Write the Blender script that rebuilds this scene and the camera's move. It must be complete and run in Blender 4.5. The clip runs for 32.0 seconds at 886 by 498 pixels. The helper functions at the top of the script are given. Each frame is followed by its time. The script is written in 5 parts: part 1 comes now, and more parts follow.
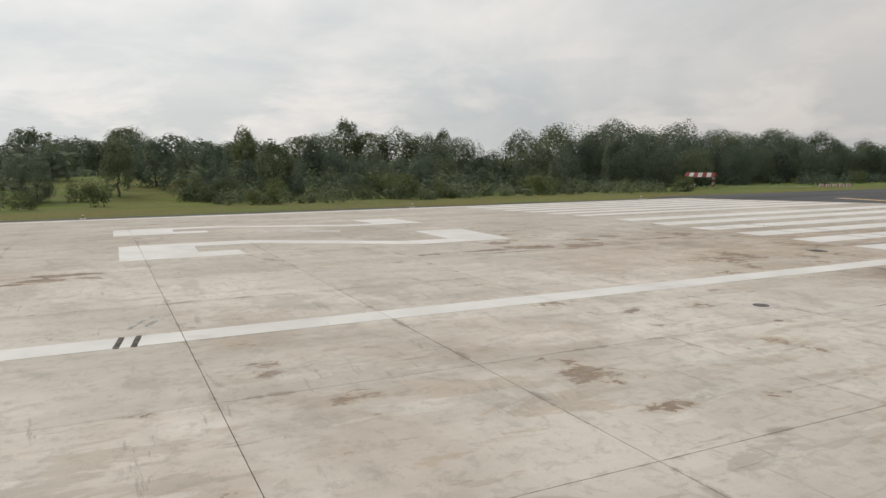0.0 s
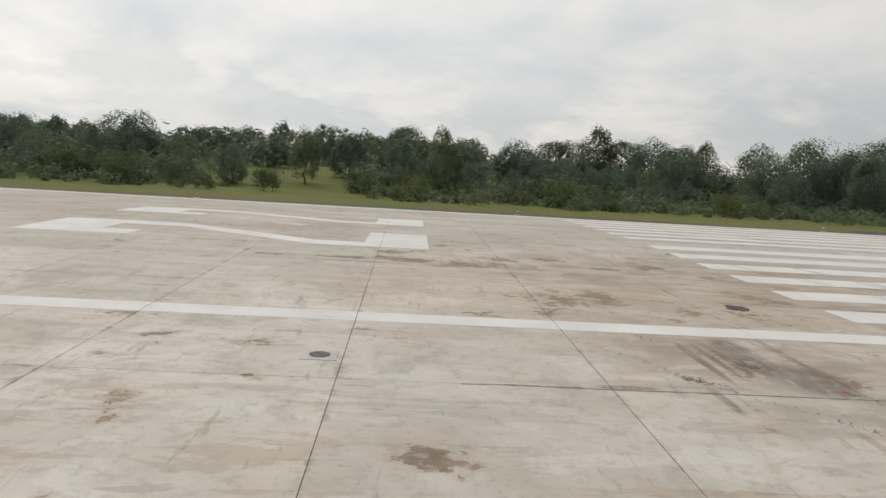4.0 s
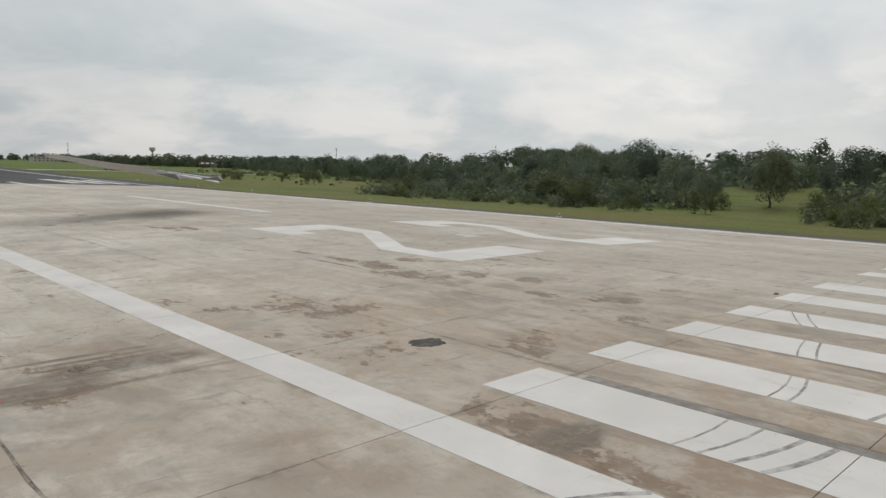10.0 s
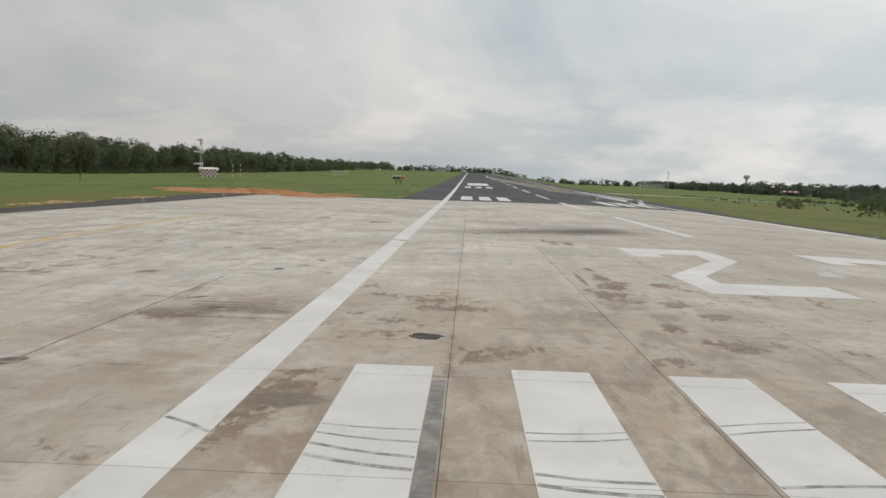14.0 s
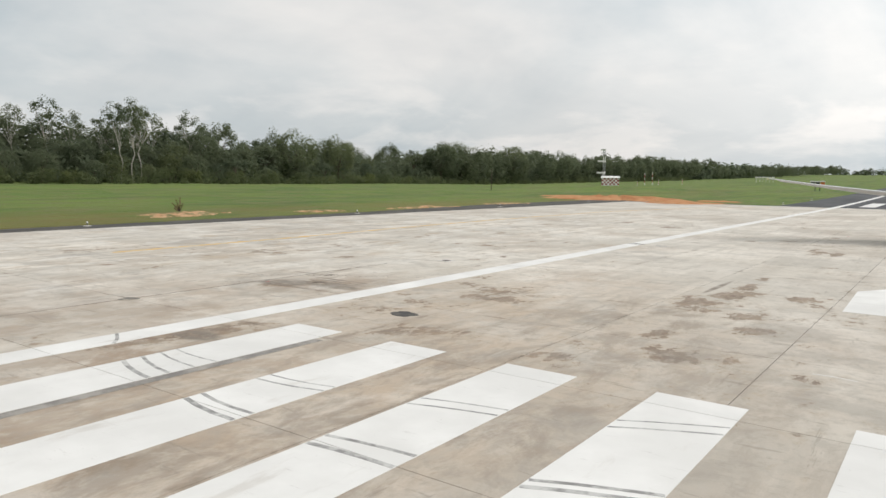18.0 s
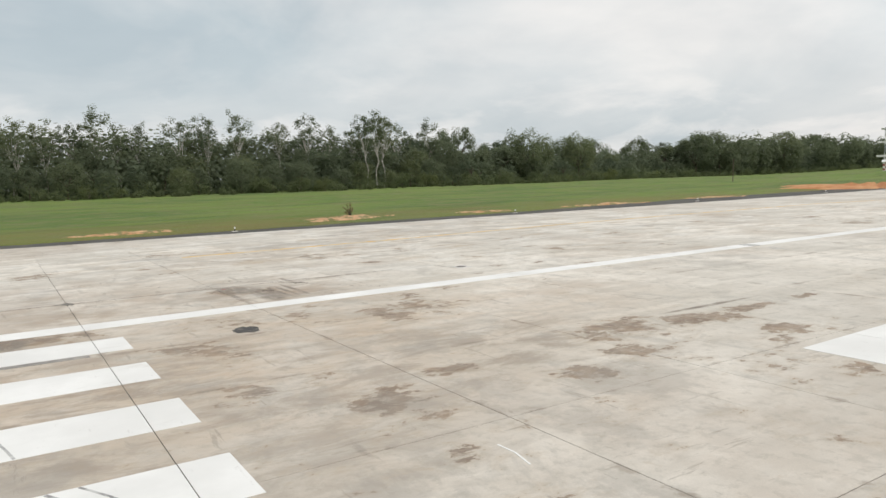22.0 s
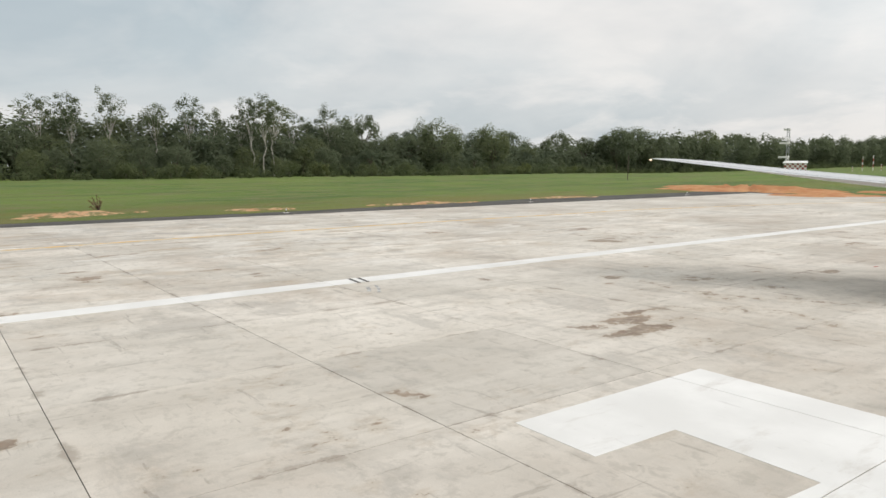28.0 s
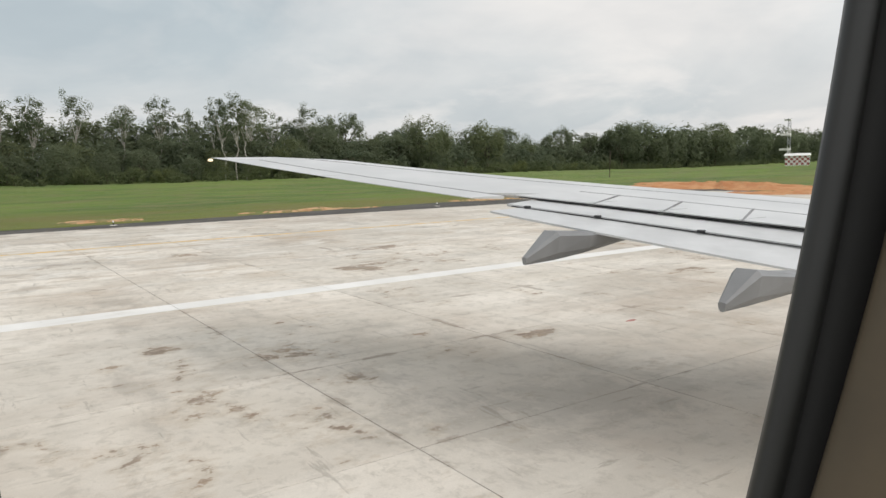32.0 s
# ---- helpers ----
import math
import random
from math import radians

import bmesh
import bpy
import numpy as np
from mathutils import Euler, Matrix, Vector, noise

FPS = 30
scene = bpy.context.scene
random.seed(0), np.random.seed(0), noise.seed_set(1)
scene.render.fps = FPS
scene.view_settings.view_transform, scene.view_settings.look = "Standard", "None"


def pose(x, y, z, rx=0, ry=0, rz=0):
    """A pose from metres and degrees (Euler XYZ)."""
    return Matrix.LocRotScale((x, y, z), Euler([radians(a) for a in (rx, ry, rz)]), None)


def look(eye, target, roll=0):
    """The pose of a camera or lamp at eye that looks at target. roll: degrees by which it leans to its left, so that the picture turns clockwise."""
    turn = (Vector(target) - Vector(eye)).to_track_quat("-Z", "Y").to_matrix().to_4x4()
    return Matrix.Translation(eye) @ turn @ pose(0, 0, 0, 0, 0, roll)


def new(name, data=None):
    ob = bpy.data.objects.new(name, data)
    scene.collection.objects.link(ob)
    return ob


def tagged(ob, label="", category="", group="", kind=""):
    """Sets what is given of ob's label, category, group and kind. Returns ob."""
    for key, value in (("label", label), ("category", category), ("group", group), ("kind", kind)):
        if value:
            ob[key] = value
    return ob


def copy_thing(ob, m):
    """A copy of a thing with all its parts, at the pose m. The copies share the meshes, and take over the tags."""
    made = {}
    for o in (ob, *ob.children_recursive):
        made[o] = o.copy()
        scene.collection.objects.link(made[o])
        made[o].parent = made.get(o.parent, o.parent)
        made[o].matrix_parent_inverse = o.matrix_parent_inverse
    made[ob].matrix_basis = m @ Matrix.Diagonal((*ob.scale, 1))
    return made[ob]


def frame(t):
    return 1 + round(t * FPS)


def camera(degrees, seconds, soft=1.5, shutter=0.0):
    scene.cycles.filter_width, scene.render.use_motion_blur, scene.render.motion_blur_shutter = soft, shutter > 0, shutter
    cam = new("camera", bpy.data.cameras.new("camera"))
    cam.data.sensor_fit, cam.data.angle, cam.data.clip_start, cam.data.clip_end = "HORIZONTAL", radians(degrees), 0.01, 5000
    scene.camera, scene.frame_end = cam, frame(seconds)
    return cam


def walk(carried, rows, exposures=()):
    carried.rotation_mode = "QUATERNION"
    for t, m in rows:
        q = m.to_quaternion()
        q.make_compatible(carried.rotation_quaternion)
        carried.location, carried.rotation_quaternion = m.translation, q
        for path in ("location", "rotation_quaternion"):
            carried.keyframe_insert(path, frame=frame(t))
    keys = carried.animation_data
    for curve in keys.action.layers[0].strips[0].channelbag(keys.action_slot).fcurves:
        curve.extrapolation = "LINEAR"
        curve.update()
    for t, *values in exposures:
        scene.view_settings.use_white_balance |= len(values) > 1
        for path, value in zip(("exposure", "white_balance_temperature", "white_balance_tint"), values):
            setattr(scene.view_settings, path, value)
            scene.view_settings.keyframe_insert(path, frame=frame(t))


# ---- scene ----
cam = camera(64.05, 32.0)
PATH = [
    (0.0, pose(-16.847, 54.832, 4.009, 82.75, 0.20, -115.98)),
    (0.5, pose(-17.041, 52.620, 4.015, 82.63, -1.47, -114.84)),
    (1.0, pose(-17.235, 50.388, 4.018, 82.66, -0.87, -112.98)),
    (1.5, pose(-17.393, 48.168, 4.020, 82.70, -1.04, -111.11)),
    (2.0, pose(-17.522, 45.954, 4.018, 82.43, -2.30, -107.97)),
    (2.5, pose(-17.624, 43.740, 4.015, 82.59, -1.94, -103.20)),
    (3.0, pose(-17.642, 41.526, 4.012, 82.42, -2.58, -100.21)),
    (3.5, pose(-17.562, 39.316, 4.010, 82.72, -2.85, -96.53)),
    (4.0, pose(-17.380, 37.135, 4.010, 82.74, -3.31, -92.67)),
    (4.5, pose(-17.090, 34.989, 4.013, 82.57, -3.64, -88.60)),
    (5.0, pose(-16.683, 32.890, 4.017, 82.36, -3.55, -84.31)),
    (5.5, pose(-16.152, 30.849, 4.023, 82.26, -2.84, -79.80)),
    (6.0, pose(-15.487, 28.878, 4.025, 82.39, -1.29, -75.06)),
    (6.5, pose(-14.700, 26.977, 4.023, 82.45, -1.99, -71.76)),
    (7.0, pose(-13.812, 25.160, 4.019, 82.41, -4.19, -67.46)),
    (7.5, pose(-12.826, 23.400, 4.017, 82.18, -1.90, -62.91)),
    (8.0, pose(-11.782, 21.700, 4.014, 82.08, -3.45, -57.53)),
    (8.5, pose(-10.663, 20.025, 4.007, 81.81, -2.29, -51.98)),
    (9.0, pose(-9.492, 18.401, 3.996, 83.81, -2.28, -51.40)),
    (9.5, pose(-8.344, 16.881, 3.984, 84.24, -2.83, -48.17)),
    (10.0, pose(-7.180, 15.485, 3.974, 83.24, -0.96, -43.90)),
    (10.5, pose(-5.924, 14.236, 3.970, 83.48, -1.97, -36.59)),
    (11.0, pose(-4.603, 13.118, 3.972, 83.76, -2.94, -29.54)),
    (11.5, pose(-3.214, 12.103, 3.979, 84.36, -1.03, -24.83)),
    (12.0, pose(-1.738, 11.199, 3.990, 84.70, 0.08, -20.39)),
    (12.5, pose(-0.193, 10.468, 4.003, 84.74, -2.40, -14.88)),
    (13.0, pose(1.345, 9.880, 4.014, 84.49, -2.23, -9.82)),
    (13.5, pose(2.865, 9.445, 4.021, 84.28, -0.47, -3.25)),
    (14.0, pose(4.398, 9.119, 4.026, 84.33, -1.76, 2.15)),
    (14.5, pose(5.949, 8.888, 4.026, 84.16, -0.70, 5.53)),
    (15.0, pose(7.492, 8.781, 4.024, 84.04, -0.56, 9.40)),
    (15.5, pose(9.028, 8.802, 4.023, 83.98, -0.89, 13.51)),
    (16.0, pose(10.559, 8.955, 4.024, 83.98, -1.34, 17.75)),
    (16.5, pose(12.091, 9.241, 4.027, 84.07, -1.53, 22.15)),
    (17.0, pose(13.634, 9.663, 4.030, 84.36, -1.18, 26.89)),
    (17.5, pose(15.097, 10.224, 4.028, 83.98, -0.12, 32.02)),
    (18.0, pose(16.506, 10.904, 4.022, 84.26, -0.76, 36.18)),
    (18.5, pose(17.857, 11.706, 4.013, 84.59, -0.70, 39.79)),
    (19.0, pose(19.115, 12.648, 4.000, 84.03, 1.33, 42.68)),
    (19.5, pose(20.191, 13.779, 3.988, 85.19, 1.34, 48.34)),
    (20.0, pose(21.074, 15.100, 3.976, 84.16, 2.46, 51.90)),
    (20.5, pose(21.723, 16.582, 3.965, 84.20, 1.11, 54.83)),
    (21.0, pose(22.105, 18.113, 3.957, 84.21, 1.86, 57.13)),
    (21.5, pose(22.316, 19.697, 3.958, 84.73, 0.59, 57.37)),
    (22.0, pose(22.395, 21.298, 3.962, 84.26, 1.72, 57.40)),
    (22.5, pose(22.405, 22.950, 3.967, 84.79, 0.24, 57.37)),
    (23.0, pose(22.348, 24.641, 3.970, 85.07, 1.63, 56.51)),
    (23.5, pose(22.266, 26.359, 3.974, 85.03, 0.89, 56.67)),
    (24.0, pose(22.187, 28.092, 3.977, 85.01, -0.62, 54.47)),
    (24.5, pose(22.107, 29.811, 3.979, 85.15, -0.36, 55.51)),
    (25.0, pose(22.036, 31.519, 3.983, 84.60, -0.73, 54.87)),
    (25.5, pose(21.966, 33.218, 3.989, 84.45, -0.54, 54.39)),
    (26.0, pose(21.924, 34.885, 3.992, 84.30, -0.41, 54.12)),
    (26.5, pose(21.899, 36.556, 3.994, 84.12, -0.27, 54.14)),
    (27.0, pose(21.882, 38.266, 3.995, 83.89, -0.06, 54.33)),
    (27.5, pose(21.861, 40.049, 3.996, 83.63, 0.15, 54.29)),
    (28.0, pose(21.824, 41.936, 3.999, 83.40, 0.21, 53.30)),
    (28.5, pose(21.803, 43.890, 4.003, 83.92, -0.31, 53.09)),
    (29.0, pose(21.799, 45.838, 4.004, 84.03, 0.01, 53.25)),
    (29.5, pose(21.802, 47.803, 4.002, 84.22, -1.80, 52.29)),
    (30.0, pose(21.789, 49.813, 3.998, 83.53, -0.24, 52.97)),
    (30.5, pose(21.729, 51.898, 3.995, 84.26, 1.15, 54.17)),
    (31.0, pose(21.666, 54.008, 3.993, 84.84, -0.41, 53.94)),
    (31.5, pose(21.613, 56.210, 3.992, 84.34, -1.06, 53.84)),
    (32.0, pose(21.567, 58.491, 3.993, 83.31, 1.20, 55.26)),
]
EXPOSURES = [(0.0, -0.30, 7190, 16.7), (3.0, -0.34, 7170, 16.9), (6.0, -0.42, 7120, 16.3), (9.0, -0.52, 7010, 15.5), (11.0, -0.54, 7000, 14.8), (14.0, -0.42, 7010, 15.1), (17.0, 0.02, 6950, 14.8), (23.0, 0.18, 6890, 14.5), (32.0, 0.13, 6960, 15.3)]
walk(cam, PATH, EXPOSURES)

# ---------------------------------------------------------------- sky and sun
SUN_EL, SUN_ROT = radians(48), radians(60)
world = bpy.data.worlds.new("overcast_sky")
scene.world = world
world.use_nodes = True
wt = world.node_tree
wt.nodes.clear()


def wnode(kind, **props):
    n = wt.nodes.new(kind)
    for k, v in props.items():
        if k == "noise_dimensions":
            n.noise_dimensions = v
        elif k == "operation":
            n.operation = v
        elif k == "data_type":
            n.data_type = v
    return n


w_out = wnode("ShaderNodeOutputWorld")
w_bg = wnode("ShaderNodeBackground")
w_bg.inputs["Strength"].default_value = 1.0
sky = wnode("ShaderNodeTexSky")
sky.sky_type = "NISHITA"
sky.sun_disc = False
sky.sun_elevation, sky.sun_rotation = SUN_EL, SUN_ROT
sky.air_density, sky.dust_density = 1.0, 3.0
sky_dim = wnode("ShaderNodeVectorMath", operation="SCALE")
sky_dim.inputs["Scale"].default_value = 0.10
wt.links.new(sky.outputs["Color"], sky_dim.inputs[0])
# cloud deck: the sky's direction laid on a flat layer overhead
w_geo = wnode("ShaderNodeTexCoord")
w_sep = wnode("ShaderNodeSeparateXYZ")
wt.links.new(w_geo.outputs["Generated"], w_sep.inputs[0])
w_z = wnode("ShaderNodeMath", operation="MAXIMUM")
w_z.inputs[1].default_value = 0.0
wt.links.new(w_sep.outputs["Z"], w_z.inputs[0])
w_za = wnode("ShaderNodeMath", operation="ADD")
w_za.inputs[1].default_value = 0.34
wt.links.new(w_z.outputs[0], w_za.inputs[0])
w_div = wnode("ShaderNodeVectorMath", operation="DIVIDE")
w_cmb = wnode("ShaderNodeCombineXYZ")
for k in "XYZ":
    wt.links.new(w_za.outputs[0], w_cmb.inputs[k])
wt.links.new(w_geo.outputs["Generated"], w_div.inputs[0])
wt.links.new(w_cmb.outputs[0], w_div.inputs[1])


def cloud_noise(scale, detail, lo, hi, low_col, high_col, offset):
    off = wnode("ShaderNodeVectorMath", operation="ADD")
    off.inputs[1].default_value = offset
    wt.links.new(w_div.outputs[0], off.inputs[0])
    n = wnode("ShaderNodeTexNoise")
    n.inputs["Scale"].default_value = scale
    n.inputs["Detail"].default_value = detail
    n.inputs["Roughness"].default_value = 0.55
    n.inputs["Distortion"].default_value = 0.6
    wt.links.new(off.outputs[0], n.inputs["Vector"])
    r = wnode("ShaderNodeValToRGB")
    r.color_ramp.elements[0].position, r.color_ramp.elements[1].position = lo, hi
    r.color_ramp.elements[0].color, r.color_ramp.elements[1].color = (*low_col, 1), (*high_col, 1)
    wt.links.new(n.outputs["Fac"], r.inputs[0])
    return r.outputs[0]


broad = cloud_noise(0.75, 6, 0.36, 0.64, (0.468, 0.570, 0.622), (0.800, 0.835, 0.836), (3.1, 1.7, 0))
fine = cloud_noise(2.2, 8, 0.34, 0.68, (0.93, 0.945, 0.955), (1.05, 1.05, 1.045), (9.3, 4.2, 0))
# low heaped clouds near the horizon
w_flat = wnode("ShaderNodeVectorMath", operation="MULTIPLY")
w_flat.inputs[1].default_value = (1.0, 1.0, 3.0)
wt.links.new(w_geo.outputs["Generated"], w_flat.inputs[0])
heap = wnode("ShaderNodeTexNoise")
for slot, value in (("Scale", 4.2), ("Detail", 9.0), ("Roughness", 0.56), ("Distortion", 0.25)):
    heap.inputs[slot].default_value = value
wt.links.new(w_flat.outputs[0], heap.inputs["Vector"])
heap_ramp = wnode("ShaderNodeValToRGB")
heap_ramp.color_ramp.elements[0].position, heap_ramp.color_ramp.elements[1].position = 0.465, 0.57
heap_ramp.color_ramp.elements[0].color, heap_ramp.color_ramp.elements[1].color = (0.545, 0.625, 0.670, 1), (0.845, 0.868, 0.870, 1)
wt.links.new(heap.outputs["Fac"], heap_ramp.inputs[0])
low_sky = wnode("ShaderNodeMapRange")
low_sky.interpolation_type = "SMOOTHSTEP"
for slot, value in zip((1, 2, 3, 4), (0.04, 0.20, 0.54, 0.0)):
    low_sky.inputs[slot].default_value = value
wt.links.new(w_z.outputs[0], low_sky.inputs[0])
deck = wnode("ShaderNodeMix", data_type="RGBA")
wt.links.new(low_sky.outputs[0], deck.inputs[0])
wt.links.new(broad, deck.inputs[6])
wt.links.new(heap_ramp.outputs[0], deck.inputs[7])
broad = deck.outputs[2]
w_mul = wnode("ShaderNodeVectorMath", operation="MULTIPLY")
wt.links.new(broad, w_mul.inputs[0])
wt.links.new(fine, w_mul.inputs[1])
# the cloud is brighter towards the hidden sun
w_dot = wnode("ShaderNodeVectorMath", operation="DOT_PRODUCT")
wt.links.new(w_geo.outputs["Generated"], w_dot.inputs[0])
w_dot.inputs[1].default_value = (math.cos(SUN_EL) * math.sin(SUN_ROT), math.cos(SUN_EL) * math.cos(SUN_ROT), math.sin(SUN_EL))
w_glow = wnode("ShaderNodeMapRange")
for slot, value in zip((1, 2, 3, 4), (0.1, 1.0, 0.96, 1.78)):
    w_glow.inputs[slot].default_value = value
wt.links.new(w_dot.outputs["Value"], w_glow.inputs[0])
w_lit = wnode("ShaderNodeVectorMath", operation="SCALE")
wt.links.new(w_mul.outputs[0], w_lit.inputs[0])
wt.links.new(w_glow.outputs[0], w_lit.inputs["Scale"])
w_mix = wnode("ShaderNodeMix", data_type="RGBA")
w_mix.inputs["Factor"].default_value = 0.90
wt.links.new(sky_dim.outputs[0], w_mix.inputs[6])
wt.links.new(w_lit.outputs[0], w_mix.inputs[7])
wt.links.new(w_mix.outputs[2], w_bg.inputs["Color"])
wt.links.new(w_bg.outputs[0], w_out.inputs["Surface"])

sun_data = bpy.data.lights.new("sun", "SUN")
sun_data.energy, sun_data.angle, sun_data.color = 1.1, radians(40), (1.0, 0.96, 0.90)
sun = new("sun", sun_data)
sun.matrix_basis = look((0, 0, 60), (-60 * math.cos(SUN_EL) * math.sin(SUN_ROT) / math.sin(SUN_EL) * 1.0,
                                     -60 * math.cos(SUN_EL) * math.cos(SUN_ROT) / math.sin(SUN_EL), 0))

# ---------------------------------------------------------------- materials


class Mat:
    """A small builder for node materials in world-space metres."""

    def __init__(self, name, rough=0.8, metal=0.0):
        self.m = bpy.data.materials.new(name)
        self.m.use_nodes = True
        self.t = self.m.node_tree
        self.b = self.t.nodes["Principled BSDF"]
        self.b.inputs["Roughness"].default_value = rough
        self.b.inputs["Metallic"].default_value = metal
        self.pos = self.t.nodes.new("ShaderNodeNewGeometry").outputs["Position"]

    def link(self, a, b):
        self.t.links.new(a, b)

    def scaled(self, v):
        n = self.t.nodes.new("ShaderNodeVectorMath")
        n.operation = "MULTIPLY"
        n.inputs[1].default_value = v
        self.link(self.pos, n.inputs[0])
        return n.outputs[0]

    def noise(self, scale, detail=4, rough=0.55, stretch=(1, 1, 1), distort=0.0):
        n = self.t.nodes.new("ShaderNodeTexNoise")
        n.inputs["Scale"].default_value = scale
        n.inputs["Detail"].default_value = detail
        n.inputs["Roughness"].default_value = rough
        n.inputs["Distortion"].default_value = distort
        self.link(self.scaled(stretch), n.inputs["Vector"])
        return n.outputs["Fac"]

    def ramp(self, fac, lo, hi, a=0.0, b=1.0):
        n = self.t.nodes.new("ShaderNodeMapRange")
        n.interpolation_type = "SMOOTHSTEP"
        for k, v in zip((1, 2, 3, 4), (lo, hi, a, b)):
            n.inputs[k].default_value = v
        self.link(fac, n.inputs[0])
        return n.outputs[0]

    def math(self, op, a, b):
        n = self.t.nodes.new("ShaderNodeMath")
        n.operation = op
        for k, v in ((0, a), (1, b)):
            if isinstance(v, (int, float)):
                n.inputs[k].default_value = v
            else:
                self.link(v, n.inputs[k])
        return n.outputs[0]

    def mix(self, fac, a, b):
        n = self.t.nodes.new("ShaderNodeMix")
        n.data_type = "RGBA"
        if isinstance(fac, (int, float)):
            n.inputs[0].default_value = fac
        else:
            self.link(fac, n.inputs[0])
        for k, v in ((6, a), (7, b)):
            if isinstance(v, tuple):
                n.inputs[k].default_value = (*v, 1)
            else:
                self.link(v, n.inputs[k])
        return n.outputs[2]

    def random(self):
        return self.t.nodes.new("ShaderNodeObjectInfo").outputs["Random"]

    def island(self):
        return self.t.nodes.new("ShaderNodeNewGeometry").outputs["Random Per Island"]

    def color(self, c):
        if isinstance(c, tuple):
            self.b.inputs["Base Color"].default_value = (*c, 1)
        else:
            self.link(c, self.b.inputs["Base Color"])
        return self

    def bump(self, h, strength=0.3, dist=0.02):
        n = self.t.nodes.new("ShaderNodeBump")
        n.inputs["Strength"].default_value = strength
        n.inputs["Distance"].default_value = dist
        self.link(h, n.inputs["Height"])
        self.link(n.outputs[0], self.b.inputs["Normal"])
        return self


def plain(name, col, rough=0.7, metal=0.0, vary=0.12, scale=3.0):
    k = Mat(name, rough, metal)
    n = k.noise(scale, 5)
    k.color(k.mix(k.ramp(n, 0.3, 0.7), tuple(c * (1 - vary) for c in col), tuple(min(1, c * (1 + vary)) for c in col)))
    return k.m


# places where water has stood and dried brown: x, y, half-width, half-length
POOLS = [(9.85, 34.2, 1.0, 1.3), (9.2, 35.3, 0.6, 0.9), (10.2, 37.2, 0.6, 1.4), (10.0, 39.6, 0.45, 1.6), (10.1, 42.2, 0.3, 1.0), (12.2, 37.6, 0.5, 0.7), (12.1, 31.2, 0.6, 0.6),
         (11.5, 33.1, 0.6, 0.7), (11.0, 55.8, 0.4, 1.7), (10.1, 56.4, 0.4, 1.3), (9.6, 57.6, 0.25, 0.9)]

# smaller, paler ones
MILD_EAST = [(10.0, 29.2, 0.6, 0.9), (11.3, 27.3, 1.0, 0.9), (9.2, 25.1, 0.7, 0.7), (8.9, 27.0, 0.9, 0.7),
             (9.0, 51.9, 0.5, 0.6), (9.3, 69.7, 0.5, 1.0), (12.4, 69.7, 0.7, 0.7), (5.0, 62.0, 0.4, 0.6), (2.5, 58.1, 0.9, 0.3), (5.6, 80.4, 0.8, 1.0),
             (1.3, 21.6, 0.9, 1.5), (0.6, 20.4, 0.8, 0.9), (4.8, 25.1, 0.8, 1.0)]
MILD_WEST = [(-3.0, 30.0, 1.6, 0.8), (-3.4, 28.4, 1.2, 0.6), (-3.6, 72.3, 0.8, 1.4), (-9.2, 75.5, 0.9, 1.5), (-13.0, 66.7, 0.7, 1.4), (-12.4, 36.5, 0.9, 1.8),
             (-12.8, 40.2, 0.8, 1.4), (-11.9, 50.0, 0.8, 1.5), (-11.3, 56.2, 0.8, 1.6), (-15.0, 22.8, 1.0, 1.4), (-6.2, 46.9, 0.9, 0.7), (-8.4, 46.7, 0.3, 0.6),
             (-6.0, 51.4, 0.7, 0.7), (-6.7, 41.6, 0.6, 0.4), (-8.3, 36.5, 0.9, 0.7), (-20.5, 30.0, 1.2, 3.0), (-13.5, 35.7, 0.8, 1.6), (-13.3, 49.8, 0.7, 2.0)]

# the same, fainter
FAINT = [(5.6, 26.0, 1.6, 1.0), (2.0, 26.3, 1.2, 2.0), (3.5, 31.8, 1.4, 2.2), (1.3, 23.4, 0.8, 1.6), (1.4, 33.8, 0.8, 1.4), (1.8, 28.7, 1.1, 1.6)]

# dark smears that braking wheels left: x, y, half-width, half-length
SMEARS = [(-2.7, 30.62, 1.3, 0.09), (-2.6, 30.26, 1.0, 0.08), (-2.7, 29.92, 1.0, 0.09), (-2.4, 29.40, 1.5, 0.36), (-4.0, 28.75, 0.9, 0.5), (-5.3, 31.25, 0.6, 0.09),
          (-4.87, 32.9, 0.12, 0.5), (-2.2, 28.35, 1.4, 0.07), (1.2, 21.4, 0.7, 0.35), (9.2, 38.9, 0.10, 1.6)]


DAMP = [(15.0, 26.4, 1.6, 1.2), (14.4, 25.0, 0.5, 0.4), (11.2, 28.0, 1.6, 1.8), (12.8, 31.4, 1.5, 1.3), (9.0, 29.6, 1.4, 1.0), (7.6, 57.4, 1.6, 1.4), (12.6, 66.0, 2.2, 2.4), (-20.0, 40.0, 4.0, 3.5),
        (-27.0, 52.0, 3.0, 6.0), (3.2, 48.0, 1.5, 2.5), (-5.5, 28.6, 1.8, 1.2), (13.0, 19.0, 1.2, 3.0), (7.8, 12.0, 1.0, 3.0), (-33.0, 40.0, 1.6, 5.0), (-33.5, 62.0, 1.4, 6.0)]


